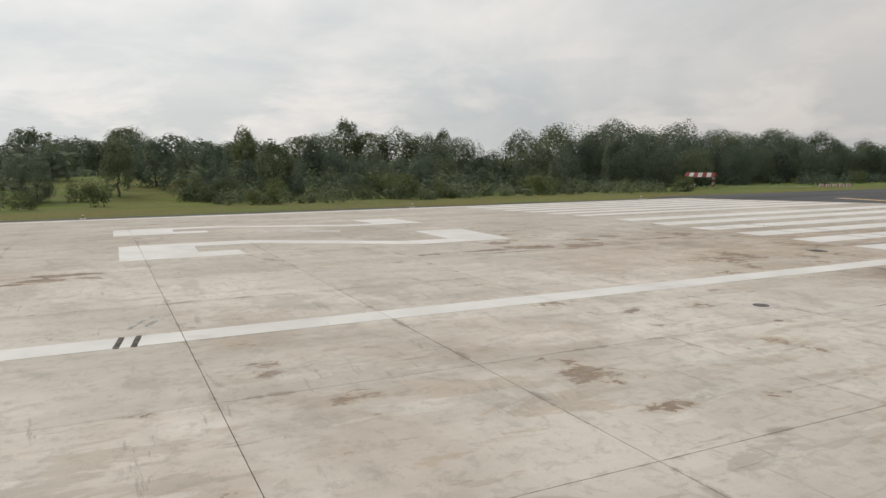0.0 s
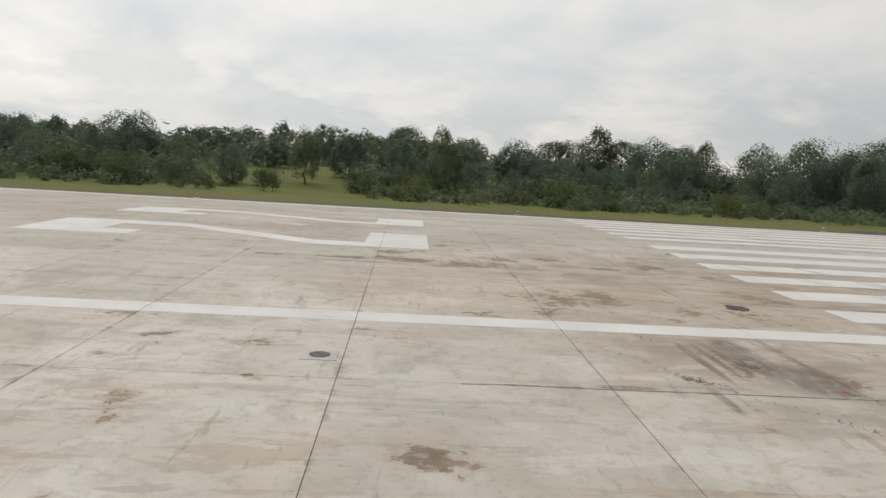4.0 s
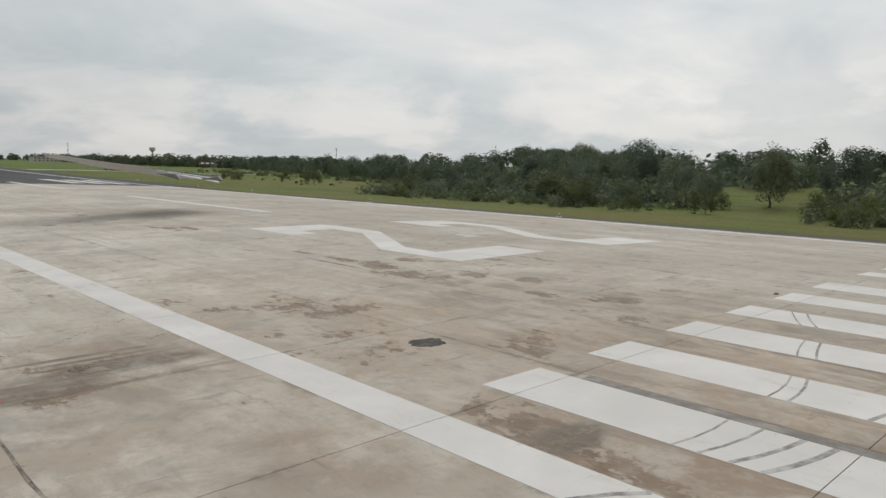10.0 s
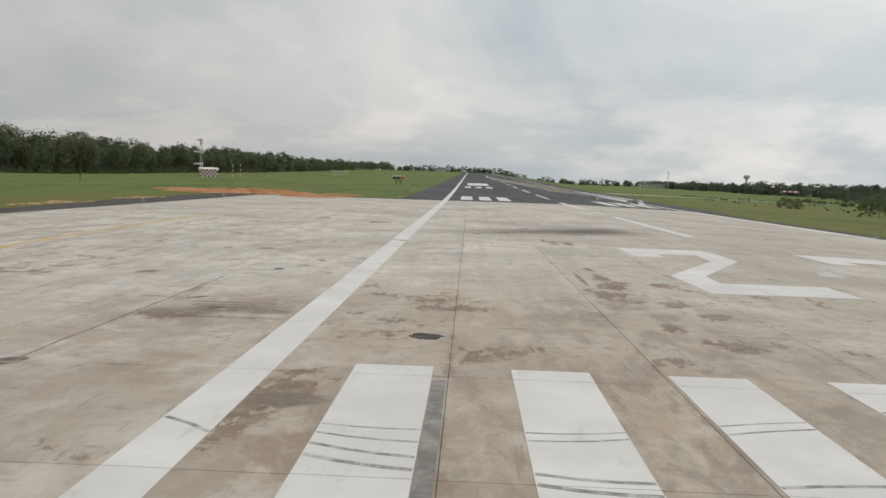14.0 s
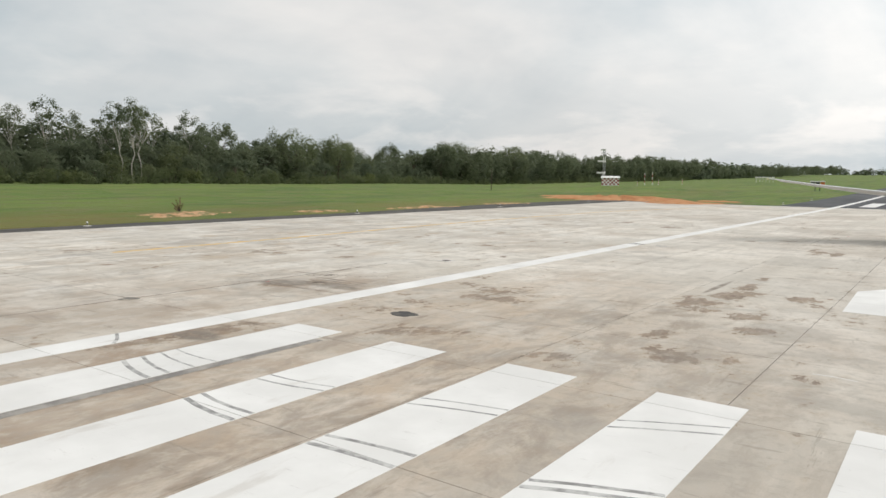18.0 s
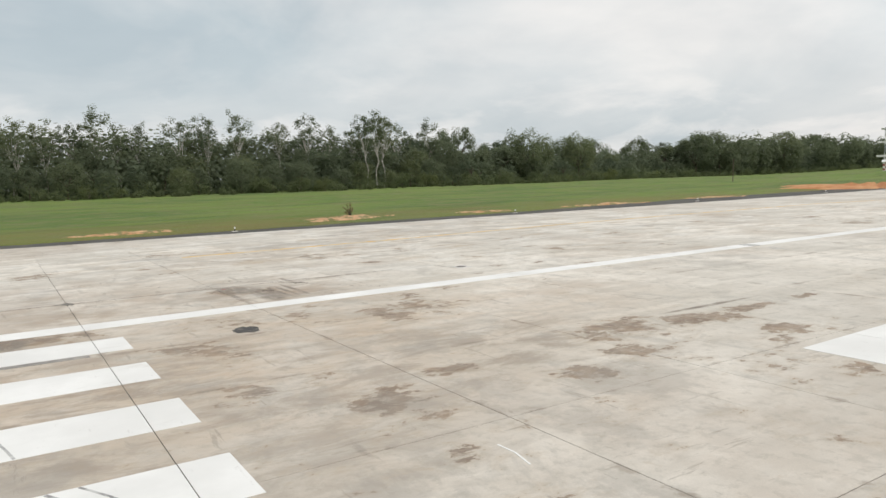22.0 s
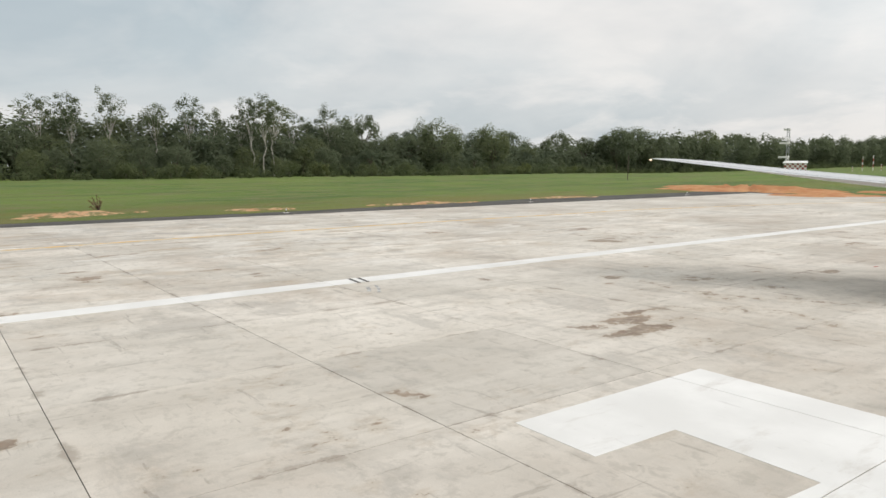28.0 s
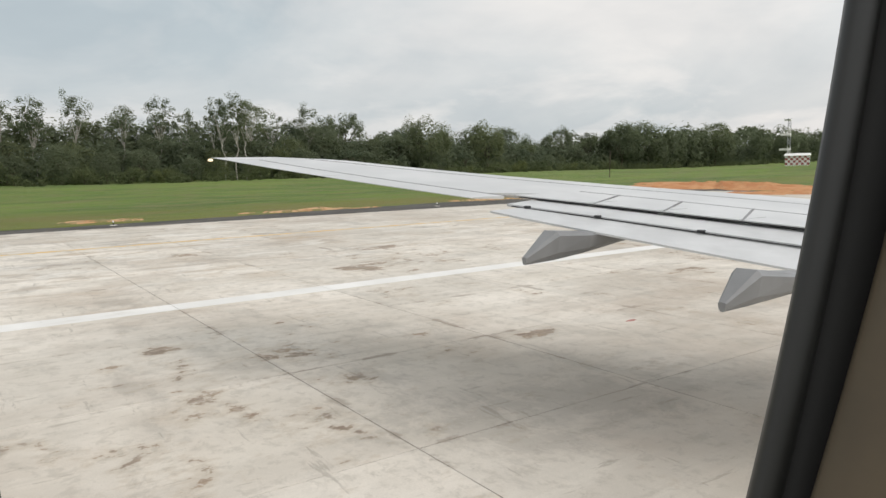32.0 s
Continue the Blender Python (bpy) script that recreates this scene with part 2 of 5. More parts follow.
def near_spots(k, spots):
    """1 inside the listed ovals, falling to 0 round them."""
    found = None
    for x, y, rx, ry in spots:
        v = k.t.nodes.new("ShaderNodeVectorMath")
        v.operation = "SUBTRACT"
        k.link(k.pos, v.inputs[0])
        v.inputs[1].default_value = (x, y, 0)
        w = k.t.nodes.new("ShaderNodeVectorMath")
        w.operation = "MULTIPLY"
        k.link(v.outputs[0], w.inputs[0])
        w.inputs[1].default_value = (1 / rx, 1 / ry, 0)
        d = k.t.nodes.new("ShaderNodeVectorMath")
        d.operation = "LENGTH"
        k.link(w.outputs[0], d.inputs[0])
        near = k.ramp(d.outputs["Value"], 0.0, 1.9, 1.0, 0.0)
        found = near if found is None else k.math("MAXIMUM", found, near)
    return found


def concrete_color(k):
    """Pale weathered concrete: cloudy tone, crisp brown water stains, grey damp patches, scuffs and fine grain."""
    base = k.mix(k.ramp(k.noise(0.16, 6, 0.6), 0.36, 0.64), (0.634, 0.580, 0.506), (0.780, 0.722, 0.646))
    base = k.mix(k.ramp(k.random(), 0.0, 1.0, 0.0, 0.34), base, (0.43, 0.405, 0.36))
    tint = k.math("MINIMUM", 1.0, k.math("ADD", k.ramp(k.noise(0.075, 6, 0.62), 0.44, 0.66, 0.0, 0.52), k.math("MULTIPLY", near_spots(k, [(6.0, 18.5, 6.5, 11.5), (-2.5, 29.5, 4.0, 3.0), (-5.5, 19.0, 5.0, 9.0)]), 0.72)))
    tint = k.math("MULTIPLY", tint, k.ramp(k.noise(0.55, 8, 0.68, (1, 0.8, 1), 0.3), 0.40, 0.56, 0.38, 1.0))
    base = k.mix(tint, base, (0.330, 0.238, 0.166))
    rust = k.math("MULTIPLY", near_spots(k, [(5.5, 30.0, 5.0, 7.0), (9.0, 22.0, 5.0, 8.0)]), k.ramp(k.noise(0.7, 7, 0.66, (1.0, 0.6, 1.0), 0.3), 0.38, 0.60, 0.10, 0.62))
    base = k.mix(rust, base, (0.515, 0.385, 0.268))
    streak = k.ramp(k.noise(1.0, 7, 0.66, (0.9, 0.07, 1.0), 0.2), 0.46, 0.64, 0.0, 0.26)
    base = k.mix(streak, base, (0.345, 0.305, 0.255))
    pale = k.math("MULTIPLY", near_spots(k, [(7.0, 22.0, 9.0, 18.0)]), k.ramp(k.noise(1.7, 9, 0.76, (1.2, 0.6, 1.0), 0.4), 0.53, 0.62, 0.0, 0.42))
    worn = k.math("MULTIPLY", near_spots(k, [(27.0, 36.0, 15.0, 60.0)]), k.ramp(k.noise(0.4, 8, 0.66, (0.9, 0.35, 1.0), 0.3), 0.34, 0.62, 0.22, 0.68))
    base = k.mix(worn, base, (0.415, 0.365, 0.310))
    soot = k.math("MULTIPLY", near_spots(k, [(8.5, 19.0, 6.5, 13.0), (-2.6, 29.6, 2.6, 2.4), (9.5, 31.0, 3.0, 5.0)]), k.ramp(k.noise(0.75, 8, 0.70, (1.25, 0.55, 1.0), 0.5), 0.44, 0.62, 0.0, 0.62))
    base = k.mix(soot, base, (0.205, 0.155, 0.112))
    base = k.mix(pale, base, (0.56, 0.485, 0.395))
    wet = k.math("ADD", k.math("ADD", k.math("MULTIPLY", k.noise(0.9, 8, 0.66, (1, 0.8, 1), 0.25), 0.66), k.math("MULTIPLY", k.noise(2.9, 8, 0.70, (1.2, 0.7, 1), 0.4), 0.34)), k.math("MULTIPLY", near_spots(k, POOLS), 0.215))
    wet = k.math("ADD", wet, k.math("MULTIPLY", near_spots(k, MILD_EAST + MILD_WEST), 0.138))
    wet = k.math("ADD", wet, k.math("MULTIPLY", near_spots(k, FAINT), 0.095))
    wet = k.math("ADD", wet, k.ramp(k.noise(0.09, 3), 0.35, 0.7, -0.085, 0.018))
    halo = k.ramp(wet, 0.505, 0.565, 0.0, 0.34)
    base = k.mix(halo, base, (0.41, 0.325, 0.235))
    brown = k.math("MULTIPLY", k.ramp(wet, 0.572, 0.598, 0.0, 0.90), k.ramp(k.noise(4.2, 7, 0.70, (1.3, 0.7, 1), 0.4), 0.36, 0.52, 0.45, 1.0))
    base = k.mix(brown, base, k.mix(k.ramp(k.noise(1.4, 5), 0.35, 0.65), (0.165, 0.104, 0.064), (0.275, 0.188, 0.122)))
    smear = k.math("MULTIPLY", k.ramp(near_spots(k, SMEARS), 0.05, 0.60, 0.0, 0.90), k.ramp(k.noise(1.6, 7, 0.68, (0.7, 2.0, 1), 0.3), 0.34, 0.56, 0.25, 1.0))
    base = k.mix(smear, base, (0.155, 0.118, 0.088))
    west = near_spots(k, [(-20.0, 52.0, 15.0, 48.0)])
    worn_skin = k.math("MULTIPLY", west, k.ramp(k.noise(0.62, 7, 0.62, (1.5, 0.42, 1.0), 0.5), 0.548, 0.575, 0.0, 0.78))
    base = k.mix(worn_skin, base, k.mix(k.ramp(k.noise(0.2, 3), 0.42, 0.58), (0.385, 0.350, 0.312), (0.450, 0.345, 0.238)))
    fresh = k.math("MULTIPLY", west, k.ramp(k.noise(0.5, 6, 0.62, (1.4, 0.5, 1.0), 0.4), 0.40, 0.43, 0.55, 0.0))
    base = k.mix(fresh, base, (0.77, 0.75, 0.71))
    damp = k.math("ADD", k.noise(0.42, 9, 0.7, (0.8, 1.2, 1.0), 0.3), k.math("MULTIPLY", near_spots(k, DAMP), 0.13))
    base = k.mix(k.ramp(damp, 0.560, 0.640, 0.0, 0.26), base, (0.235, 0.215, 0.190))
    base = k.mix(k.ramp(damp, 0.50, 0.60, 0.0, 0.10), base, (0.30, 0.28, 0.25))
    mottle = k.ramp(k.noise(0.9, 8, 0.72, (1, 1, 1), 0.2), 0.42, 0.66, 0.0, 0.20)
    base = k.mix(mottle, base, (0.37, 0.34, 0.295))
    fleck = k.ramp(k.noise(2.6, 8, 0.76, (1, 1, 1), 0.3), 0.50, 0.62, 0.0, 0.34)
    base = k.mix(fleck, base, (0.31, 0.275, 0.23))
    drag = k.ramp(k.noise(1.1, 8, 0.74, (0.3, 2.4, 1.0), 0.3), 0.606, 0.640, 0.0, 0.40)
    base = k.mix(drag, base, (0.22, 0.19, 0.155))
    drag2 = k.ramp(k.noise(1.3, 8, 0.74, (2.4, 0.25, 1.0), 0.3), 0.610, 0.644, 0.0, 0.40)
    base = k.mix(drag2, base, (0.23, 0.195, 0.155))
    speck = k.ramp(k.noise(3.4, 7, 0.75), 0.625, 0.70, 0.0, 0.42)
    base = k.mix(speck, base, (0.20, 0.165, 0.13))
    # dirt gathered along the slab's rim
    rim = k.t.nodes.new("ShaderNodeSeparateXYZ")
    k.link(k.t.nodes.new("ShaderNodeTexCoord").outputs["Generated"], rim.inputs[0])
    near = k.math("MINIMUM", k.math("SUBTRACT", 0.5, k.math("ABSOLUTE", k.math("SUBTRACT", rim.outputs["X"], 0.5), 0)),
                  k.math("SUBTRACT", 0.5, k.math("ABSOLUTE", k.math("SUBTRACT", rim.outputs["Y"], 0.5), 0)))
    near = k.math("ADD", near, k.ramp(k.noise(0.6, 7, 0.7), 0.40, 0.66, 0.06, -0.015))
    base = k.mix(k.ramp(near, 0.0, 0.030, 0.50, 0.0), base, (0.205, 0.16, 0.118))
    grain = k.ramp(k.noise(45, 3), 0.3, 0.7, 0.0, 0.18)
    return k.mix(grain, base, (0.30, 0.285, 0.26))


k = Mat("concrete", 0.85)
k.color(concrete_color(k)).bump(k.noise(35, 4), 0.25, 0.01)
M_CONC = k.m

k = Mat("joint_sealant", 0.9)
sound = k.math("MULTIPLY", near_spots(k, [(1.0, 45.0, 20.0, 44.0)]), 0.38)
k.color(k.mix(k.ramp(k.math("SUBTRACT", k.noise(0.8, 7, 0.74), sound), 0.24, 0.46), (0.050, 0.044, 0.038), (0.44, 0.395, 0.335)))
M_JOINT = k.m

k = Mat("asphalt", 0.9)
a = k.mix(k.ramp(k.noise(0.12, 5, 0.6, (1, 0.25, 1)), 0.35, 0.65), (0.040, 0.041, 0.045), (0.075, 0.075, 0.080))
a = k.mix(k.ramp(k.noise(8, 4), 0.4, 0.8, 0, 0.35), a, (0.10, 0.10, 0.10))
k.color(a).bump(k.noise(40, 3), 0.4, 0.01)
M_ASPH = k.m

k = Mat("old_asphalt", 0.92)
a = k.mix(k.ramp(k.noise(0.5, 6, 0.65, (1, 0.4, 1)), 0.35, 0.65), (0.040, 0.037, 0.034), (0.085, 0.078, 0.068))
a = k.mix(k.ramp(k.noise(1.4, 6, 0.7), 0.56, 0.70, 0, 0.7), a, (0.22, 0.16, 0.10))
k.color(a).bump(k.noise(20, 4), 0.5, 0.02)
M_SHOULDER = k.m

k = Mat("marking_paint", 0.75)
c = k.mix(k.ramp(k.noise(0.5, 6), 0.35, 0.7), (0.685, 0.67, 0.645), (0.785, 0.77, 0.745))
c = k.mix(k.ramp(k.random(), 0, 1, 0, 0.22), c, (0.56, 0.545, 0.52))
c = k.mix(k.ramp(k.noise(0.8, 8, 0.68, (1.6, 0.5, 1), 0.3), 0.56, 0.70, 0.0, 0.34), c, (0.43, 0.38, 0.325))
c = k.mix(k.ramp(k.noise(3.0, 8, 0.74, (0.4, 2.0, 1)), 0.60, 0.70, 0.0, 0.40), c, (0.36, 0.33, 0.30))
c = k.mix(k.ramp(k.noise(9, 6, 0.7), 0.64, 0.74, 0.0, 0.5), c, (0.40, 0.37, 0.33))
k.color(c).bump(k.noise(40, 3), 0.2, 0.005)
M_PAINT = k.m

k = Mat("worn_faint_paint", 0.8)
k.color(k.mix(k.ramp(k.noise(0.8, 7, 0.7), 0.40, 0.60), (0.46, 0.43, 0.40), (0.58, 0.55, 0.52)))
M_FAINT = k.m

k = Mat("yellow_paint", 0.75)
k.color(k.mix(k.ramp(k.noise(0.7, 7, 0.72), 0.41, 0.61), (0.64, 0.41, 0.14), (0.54, 0.46, 0.33)))
M_YELLOW = k.m

k = Mat("rubber_mark", 0.85)
k.color(k.mix(k.ramp(k.noise(2.2, 7, 0.75), 0.40, 0.62), (0.24, 0.233, 0.225), (0.54, 0.53, 0.51)))
M_RUBBER = k.m

k = Mat("tar_patch", 0.9)
k.color(k.mix(k.ramp(k.noise(3.2, 7, 0.75), 0.42, 0.62), (0.13, 0.12, 0.105), (0.38, 0.335, 0.28))).bump(k.noise(12, 4), 0.6, 0.03)
M_TAR = k.m

k = Mat("black_tar", 0.8)
k.color(k.mix(k.ramp(k.noise(3.2, 7, 0.75), 0.46, 0.68), (0.045, 0.042, 0.040), (0.20, 0.175, 0.15))).bump(k.noise(12, 4), 0.6, 0.03)
M_TAR_BLACK = k.m

k = Mat("tar_crumb", 0.9)
k.color(k.mix(k.island(), (0.075, 0.066, 0.056), (0.26, 0.225, 0.185)))
M_TAR_CRUMB = k.m

k = Mat("grey_seal", 0.8)
k.color(k.mix(k.ramp(k.noise(1.6, 7, 0.7), 0.38, 0.64), (0.20, 0.185, 0.17), (0.34, 0.315, 0.285)))
M_SEALSTRIP = k.m

k = Mat("grass", 0.95)
g = k.mix(k.ramp(k.noise(0.03, 4), 0.35, 0.65), (0.056, 0.128, 0.014), (0.134, 0.208, 0.026))
g = k.mix(k.ramp(k.noise(0.22, 6, 0.65, (1, 0.6, 1)), 0.40, 0.66, 0, 0.9), g, (0.175, 0.165, 0.062))
g = k.mix(k.ramp(k.noise(1.0, 6, 0.62, (0.30, 0.035, 1), 0.4), 0.46, 0.62, 0, 0.6), g, (0.160, 0.220, 0.026))
g = k.mix(k.ramp(k.noise(1.0, 6, 0.62, (0.16, 0.02, 1), 0.4), 0.52, 0.64, 0, 0.5), g, (0.060, 0.096, 0.018))
g = k.mix(k.ramp(k.noise(2.5, 5, 0.7), 0.35, 0.75, 0, 0.55), g, (0.076, 0.116, 0.022))
g = k.mix(k.math("MULTIPLY", near_spots(k, [(-47.0, 60.0, 10.0, 160.0), (57.0, 40.0, 13.0, 160.0), (105.0, 200.0, 40.0, 90.0), (97.0, 50.0, 20.0, 18.0)]), k.ramp(k.noise(0.12, 6, 0.65, (1, 0.35, 1)), 0.36, 0.60, 0.15, 0.85)), g, (0.178, 0.142, 0.034))
k.color(g).bump(k.noise(3, 6, 0.7), 1.0, 0.25)
M_GRASS = k.m

k = Mat("laterite_soil", 0.95)
s = k.mix(k.ramp(k.noise(0.35, 6, 0.65), 0.35, 0.65), (0.42, 0.17, 0.065), (0.52, 0.27, 0.125))
s = k.mix(k.ramp(k.noise(0.8, 5, 0.7), 0.56, 0.75, 0, 0.7), s, (0.20, 0.14, 0.075))
k.color(s).bump(k.noise(2, 6, 0.7), 0.8, 0.1)
M_SOIL = k.m


k = Mat("pale_soil", 0.95)
s = k.mix(k.ramp(k.noise(0.6, 6, 0.7), 0.35, 0.65), (0.46, 0.24, 0.12), (0.56, 0.36, 0.21))
s = k.mix(k.ramp(k.noise(0.9, 7, 0.74), 0.45, 0.58, 0, 0.9), s, (0.145, 0.150, 0.055))
k.color(s).bump(k.noise(2.4, 6, 0.7), 0.8, 0.1)
M_SOIL_PALE = k.m


def leaf_mat(name, dark, light):
    k = Mat(name, 0.9)
    c = k.mix(k.ramp(k.island(), 0, 1, 0.25, 0.75), dark, light)
    c = k.mix(k.ramp(k.random(), 0.5, 1.0, 0, 0.55), c, tuple(x * y for x, y in zip(dark, (0.70, 0.78, 0.86))))
    c = k.mix(k.ramp(k.random(), 0.35, 0.0, 0, 0.5), c, tuple(x * y for x, y in zip(light, (1.10, 1.06, 0.74))))
    c = k.mix(k.ramp(k.noise(0.22, 3), 0.42, 0.66, 0, 0.45), c, light)
    k.color(c)
    k.b.inputs["Specular IOR Level"].default_value = 0.06
    # thin leaves let part of the light through
    thin = k.t.nodes.new("ShaderNodeBsdfTranslucent")
    k.link(c, thin.inputs["Color"])
    both = k.t.nodes.new("ShaderNodeMixShader")
    both.inputs[0].default_value = 0.62
    k.link(k.b.outputs[0], both.inputs[1])
    k.link(thin.outputs[0], both.inputs[2])
    k.link(both.outputs[0], k.t.nodes["Material Output"].inputs["Surface"])
    return k.m


M_LEAF = leaf_mat("leaves", (0.150, 0.178, 0.118), (0.196, 0.226, 0.136))
M_LEAF_PALE = leaf_mat("pale_leaves", (0.128, 0.156, 0.094), (0.188, 0.214, 0.126))
M_LEAF_BUSH = leaf_mat("bush_leaves", (0.120, 0.146, 0.078), (0.172, 0.198, 0.096))
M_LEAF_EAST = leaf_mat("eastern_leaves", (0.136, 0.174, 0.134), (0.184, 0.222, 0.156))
M_DRY = plain("dry_leaves", (0.17, 0.085, 0.045), 0.8, vary=0.3)
M_BARK = plain("bark", (0.11, 0.085, 0.065), 0.9, vary=0.35)
M_BARK_PALE = plain("pale_bark", (0.44, 0.41, 0.36), 0.85, vary=0.3)
M_WHITE = plain("white_paint", (0.72, 0.71, 0.69), 0.55, vary=0.08)
M_RED = plain("red_paint", (0.38, 0.085, 0.07), 0.6, vary=0.2)
M_HUTRED = plain("dull_red_paint", (0.30, 0.085, 0.07), 0.7, vary=0.25)
M_ORANGE = plain("orange_paint", (0.60, 0.17, 0.05), 0.6, vary=0.2)
M_STEEL = plain("galvanised_steel", (0.34, 0.35, 0.36), 0.5, 0.6)
M_DARK = plain("dark_metal", (0.035, 0.035, 0.037), 0.5, 0.3)
M_WALL = plain("rendered_wall", (0.55, 0.53, 0.49), 0.85)
M_ROOFING = plain("grey_roof", (0.26, 0.27, 0.28), 0.7)
M_IRON = plain("cast_iron", (0.13, 0.112, 0.095), 0.7, 0.4, vary=0.4, scale=9)

k = Mat("wing_paint", 0.38)
w = k.mix(k.ramp(k.noise(0.7, 5), 0.35, 0.7), (0.49, 0.495, 0.50), (0.57, 0.572, 0.575))
w = k.mix(k.math("MULTIPLY", k.ramp(k.noise(2.2, 6, 0.7, (0.5, 2, 1)), 0.55, 0.8), 0.25), w, (0.36, 0.36, 0.36))
k.color(w)
M_WING = k.m
M_SEAM = plain("seam_sealant", (0.22, 0.22, 0.225), 0.6, vary=0.2, scale=2.0)
M_FLAP = plain("flap_paint", (0.52, 0.525, 0.53), 0.42, vary=0.08, scale=1.5)
# fairing grey is darkened to hold the shade below the flaps
M_FAIR_SHADED = plain("shaded_fairing_paint", (0.205, 0.207, 0.21), 0.45, vary=0.1, scale=1.5)
# window bars: near-black colours hold the cabin's shade, as no cabin is built
M_RUBBER_SEAL = plain("shaded_rubber_seal", (0.004, 0.0038, 0.0035), 0.85, vary=0.2, scale=30)
M_PANE_EDGE = plain("shaded_acrylic_edge", (0.013, 0.013, 0.012), 0.4, vary=0.1, scale=30)
M_TRIM = plain("shaded_beige_trim", (0.066, 0.048, 0.027), 0.6, vary=0.1, scale=30)
k = Mat("lamp_glass", 0.1)
k.color((0.9, 0.85, 0.7))
k.b.inputs["Emission Color"].default_value = (1.0, 0.72, 0.42, 1)
k.b.inputs["Emission Strength"].default_value = 0.7
M_LAMP = k.m

# ---------------------------------------------------------------- mesh helpers


def mesh_of(name, bm, mat, smooth=False):
    me = bpy.data.meshes.new(name)
    bm.to_mesh(me)
    bm.free()
    me.materials.append(mat)
    if smooth:
        me.shade_smooth()
    return me


def part(name, bm, mat, parent=None, label="", smooth=False):
    ob = new(name, mesh_of(name, bm, mat, smooth))
    if parent is not None:
        ob.parent = parent
    if label:
        tagged(ob, label)
    return ob


def raw(name, verts, faces, mat, parent=None):
    me = bpy.data.meshes.new(name)
    me.from_pydata(verts, [], faces)
    me.materials.append(mat)
    ob = new(name, me)
    if parent is not None:
        ob.parent = parent
    return ob


def box(bm, x0, x1, y0, y1, z0, z1, bevel=0.0):
    r = bmesh.ops.create_cube(bm, size=1)
    bmesh.ops.scale(bm, vec=(x1 - x0, y1 - y0, z1 - z0), verts=r["verts"])
    bmesh.ops.translate(bm, vec=((x0 + x1) / 2, (y0 + y1) / 2, (z0 + z1) / 2), verts=r["verts"])
    if bevel:
        es = list({e for v in r["verts"] for e in v.link_edges})
        bmesh.ops.bevel(bm, geom=es, offset=bevel, segments=1, affect="EDGES")
    return bm


def tube(bm, a, b, ra, rb, n=7):
    a, b = Vector(a), Vector(b)
    r = bmesh.ops.create_cone(bm, cap_ends=True, segments=n, radius1=ra, radius2=rb, depth=(b - a).length)
    m = Matrix.Translation((a + b) / 2) @ (b - a).to_track_quat("Z", "Y").to_matrix().to_4x4()
    bmesh.ops.transform(bm, matrix=m, verts=r["verts"])
    return bm


def empty(name, place=(0, 0, 0), rz=0.0):
    ob = new(name)
    ob.matrix_basis = pose(*place, 0, 0, rz)
    return ob


# ---------------------------------------------------------------- lie of the land
CROWN = 22.6


def climb(y):
    d = y - 120.0
    if d <= 0:
        return 0.0
    return 0.014 * d - 0.84 * (1 - math.exp(-d / 60.0)) if d < 1800 else 24.36


def ease(a, b, v):
    u = min(1.0, max(0.0, (v - a) / (b - a)))
    return u * u * (3 - 2 * u)


def land(x, y):
    """Height of the finished surface."""
    z = climb(y) * (1 - 0.8 * ease(50, 140, x))
    if x > CROWN:
        z -= 0.028 * min(x - CROWN, 40.0) + 0.018 * min(max(0.0, x - CROWN - 40.0), 160.0)
    # the western field rises gently to the near wood and dips to the far one
    west = ease(-60, -180, x)
    z += west * (1.3 * (1 - ease(120, 260, y)) * ease(-160, -60, y) - 2.4 * ease(220, 400, y) * (1 - ease(900, 1400, y)))
    # a low rise under the checkered hut, another under the eastern clearing
    z += 1.0 * math.exp(-((x + 88.0) ** 2 + (y - 256.0) ** 2) / 900.0)
    return z + 3.2 * ease(72, 122, x) * ease(-5, 30, y) * (1 - ease(80, 120, y)) * (1 - ease(180, 300, x))


PAVED = (-39.4, 48.4, -140.0, 1500.0)


def sheet(name, xs, ys, mat, lift=0.0, height=land):
    verts = [(x, y, height(x, y) + lift) for y in ys for x in xs]
    n = len(xs)
    faces = [(j * n + i, j * n + i + 1, (j + 1) * n + i + 1, (j + 1) * n + i) for j in range(len(ys) - 1) for i in range(n - 1)]
    return raw(name, verts, faces, mat)


def steps(a, b, d):
    n = max(1, round((b - a) / d))
    return [a + (b - a) * i / n for i in range(n + 1)]


def meadow(x, y):
    z = land(x, y)
    inside = PAVED[0] + 0.3 < x < PAVED[1] - 0.3 and y > -135 and (y < 141 or -8.5 < x)
    if inside:
        return z - 0.35
    far = ease(52, 70, x) + ease(-42, -60, x)
    return z - 0.03 + 0.22 * far * (noise.noise(Vector((x * 0.05, y * 0.05, 0))) + 0.5 * noise.noise(Vector((x * 0.17, y * 0.17, 3))))


gx = [-3500, -2000, -1200, -800, -550] + steps(-400, -60, 6) + steps(-57, -39.6, 2.2) + [-38.9, -36, -22, -8.8, -8.2, 0, 22.6, 40, 48, 48.8] + steps(51, 90, 3) + steps(96, 300, 8) + [400, 600, 900, 1400, 2200, 3500]
gy = [-3500, -1800, -900, -500, -300] + steps(-200, 150, 5) + steps(158, 420, 8) + steps(440, 1400, 30) + [1700, 2000, 2600, 3500, 4500]
ground = sheet("ground", gx, gy, M_GRASS, 0.0, meadow)
tagged(ground, "wide mown green grass field beside the runway", "grass field", kind="structure")

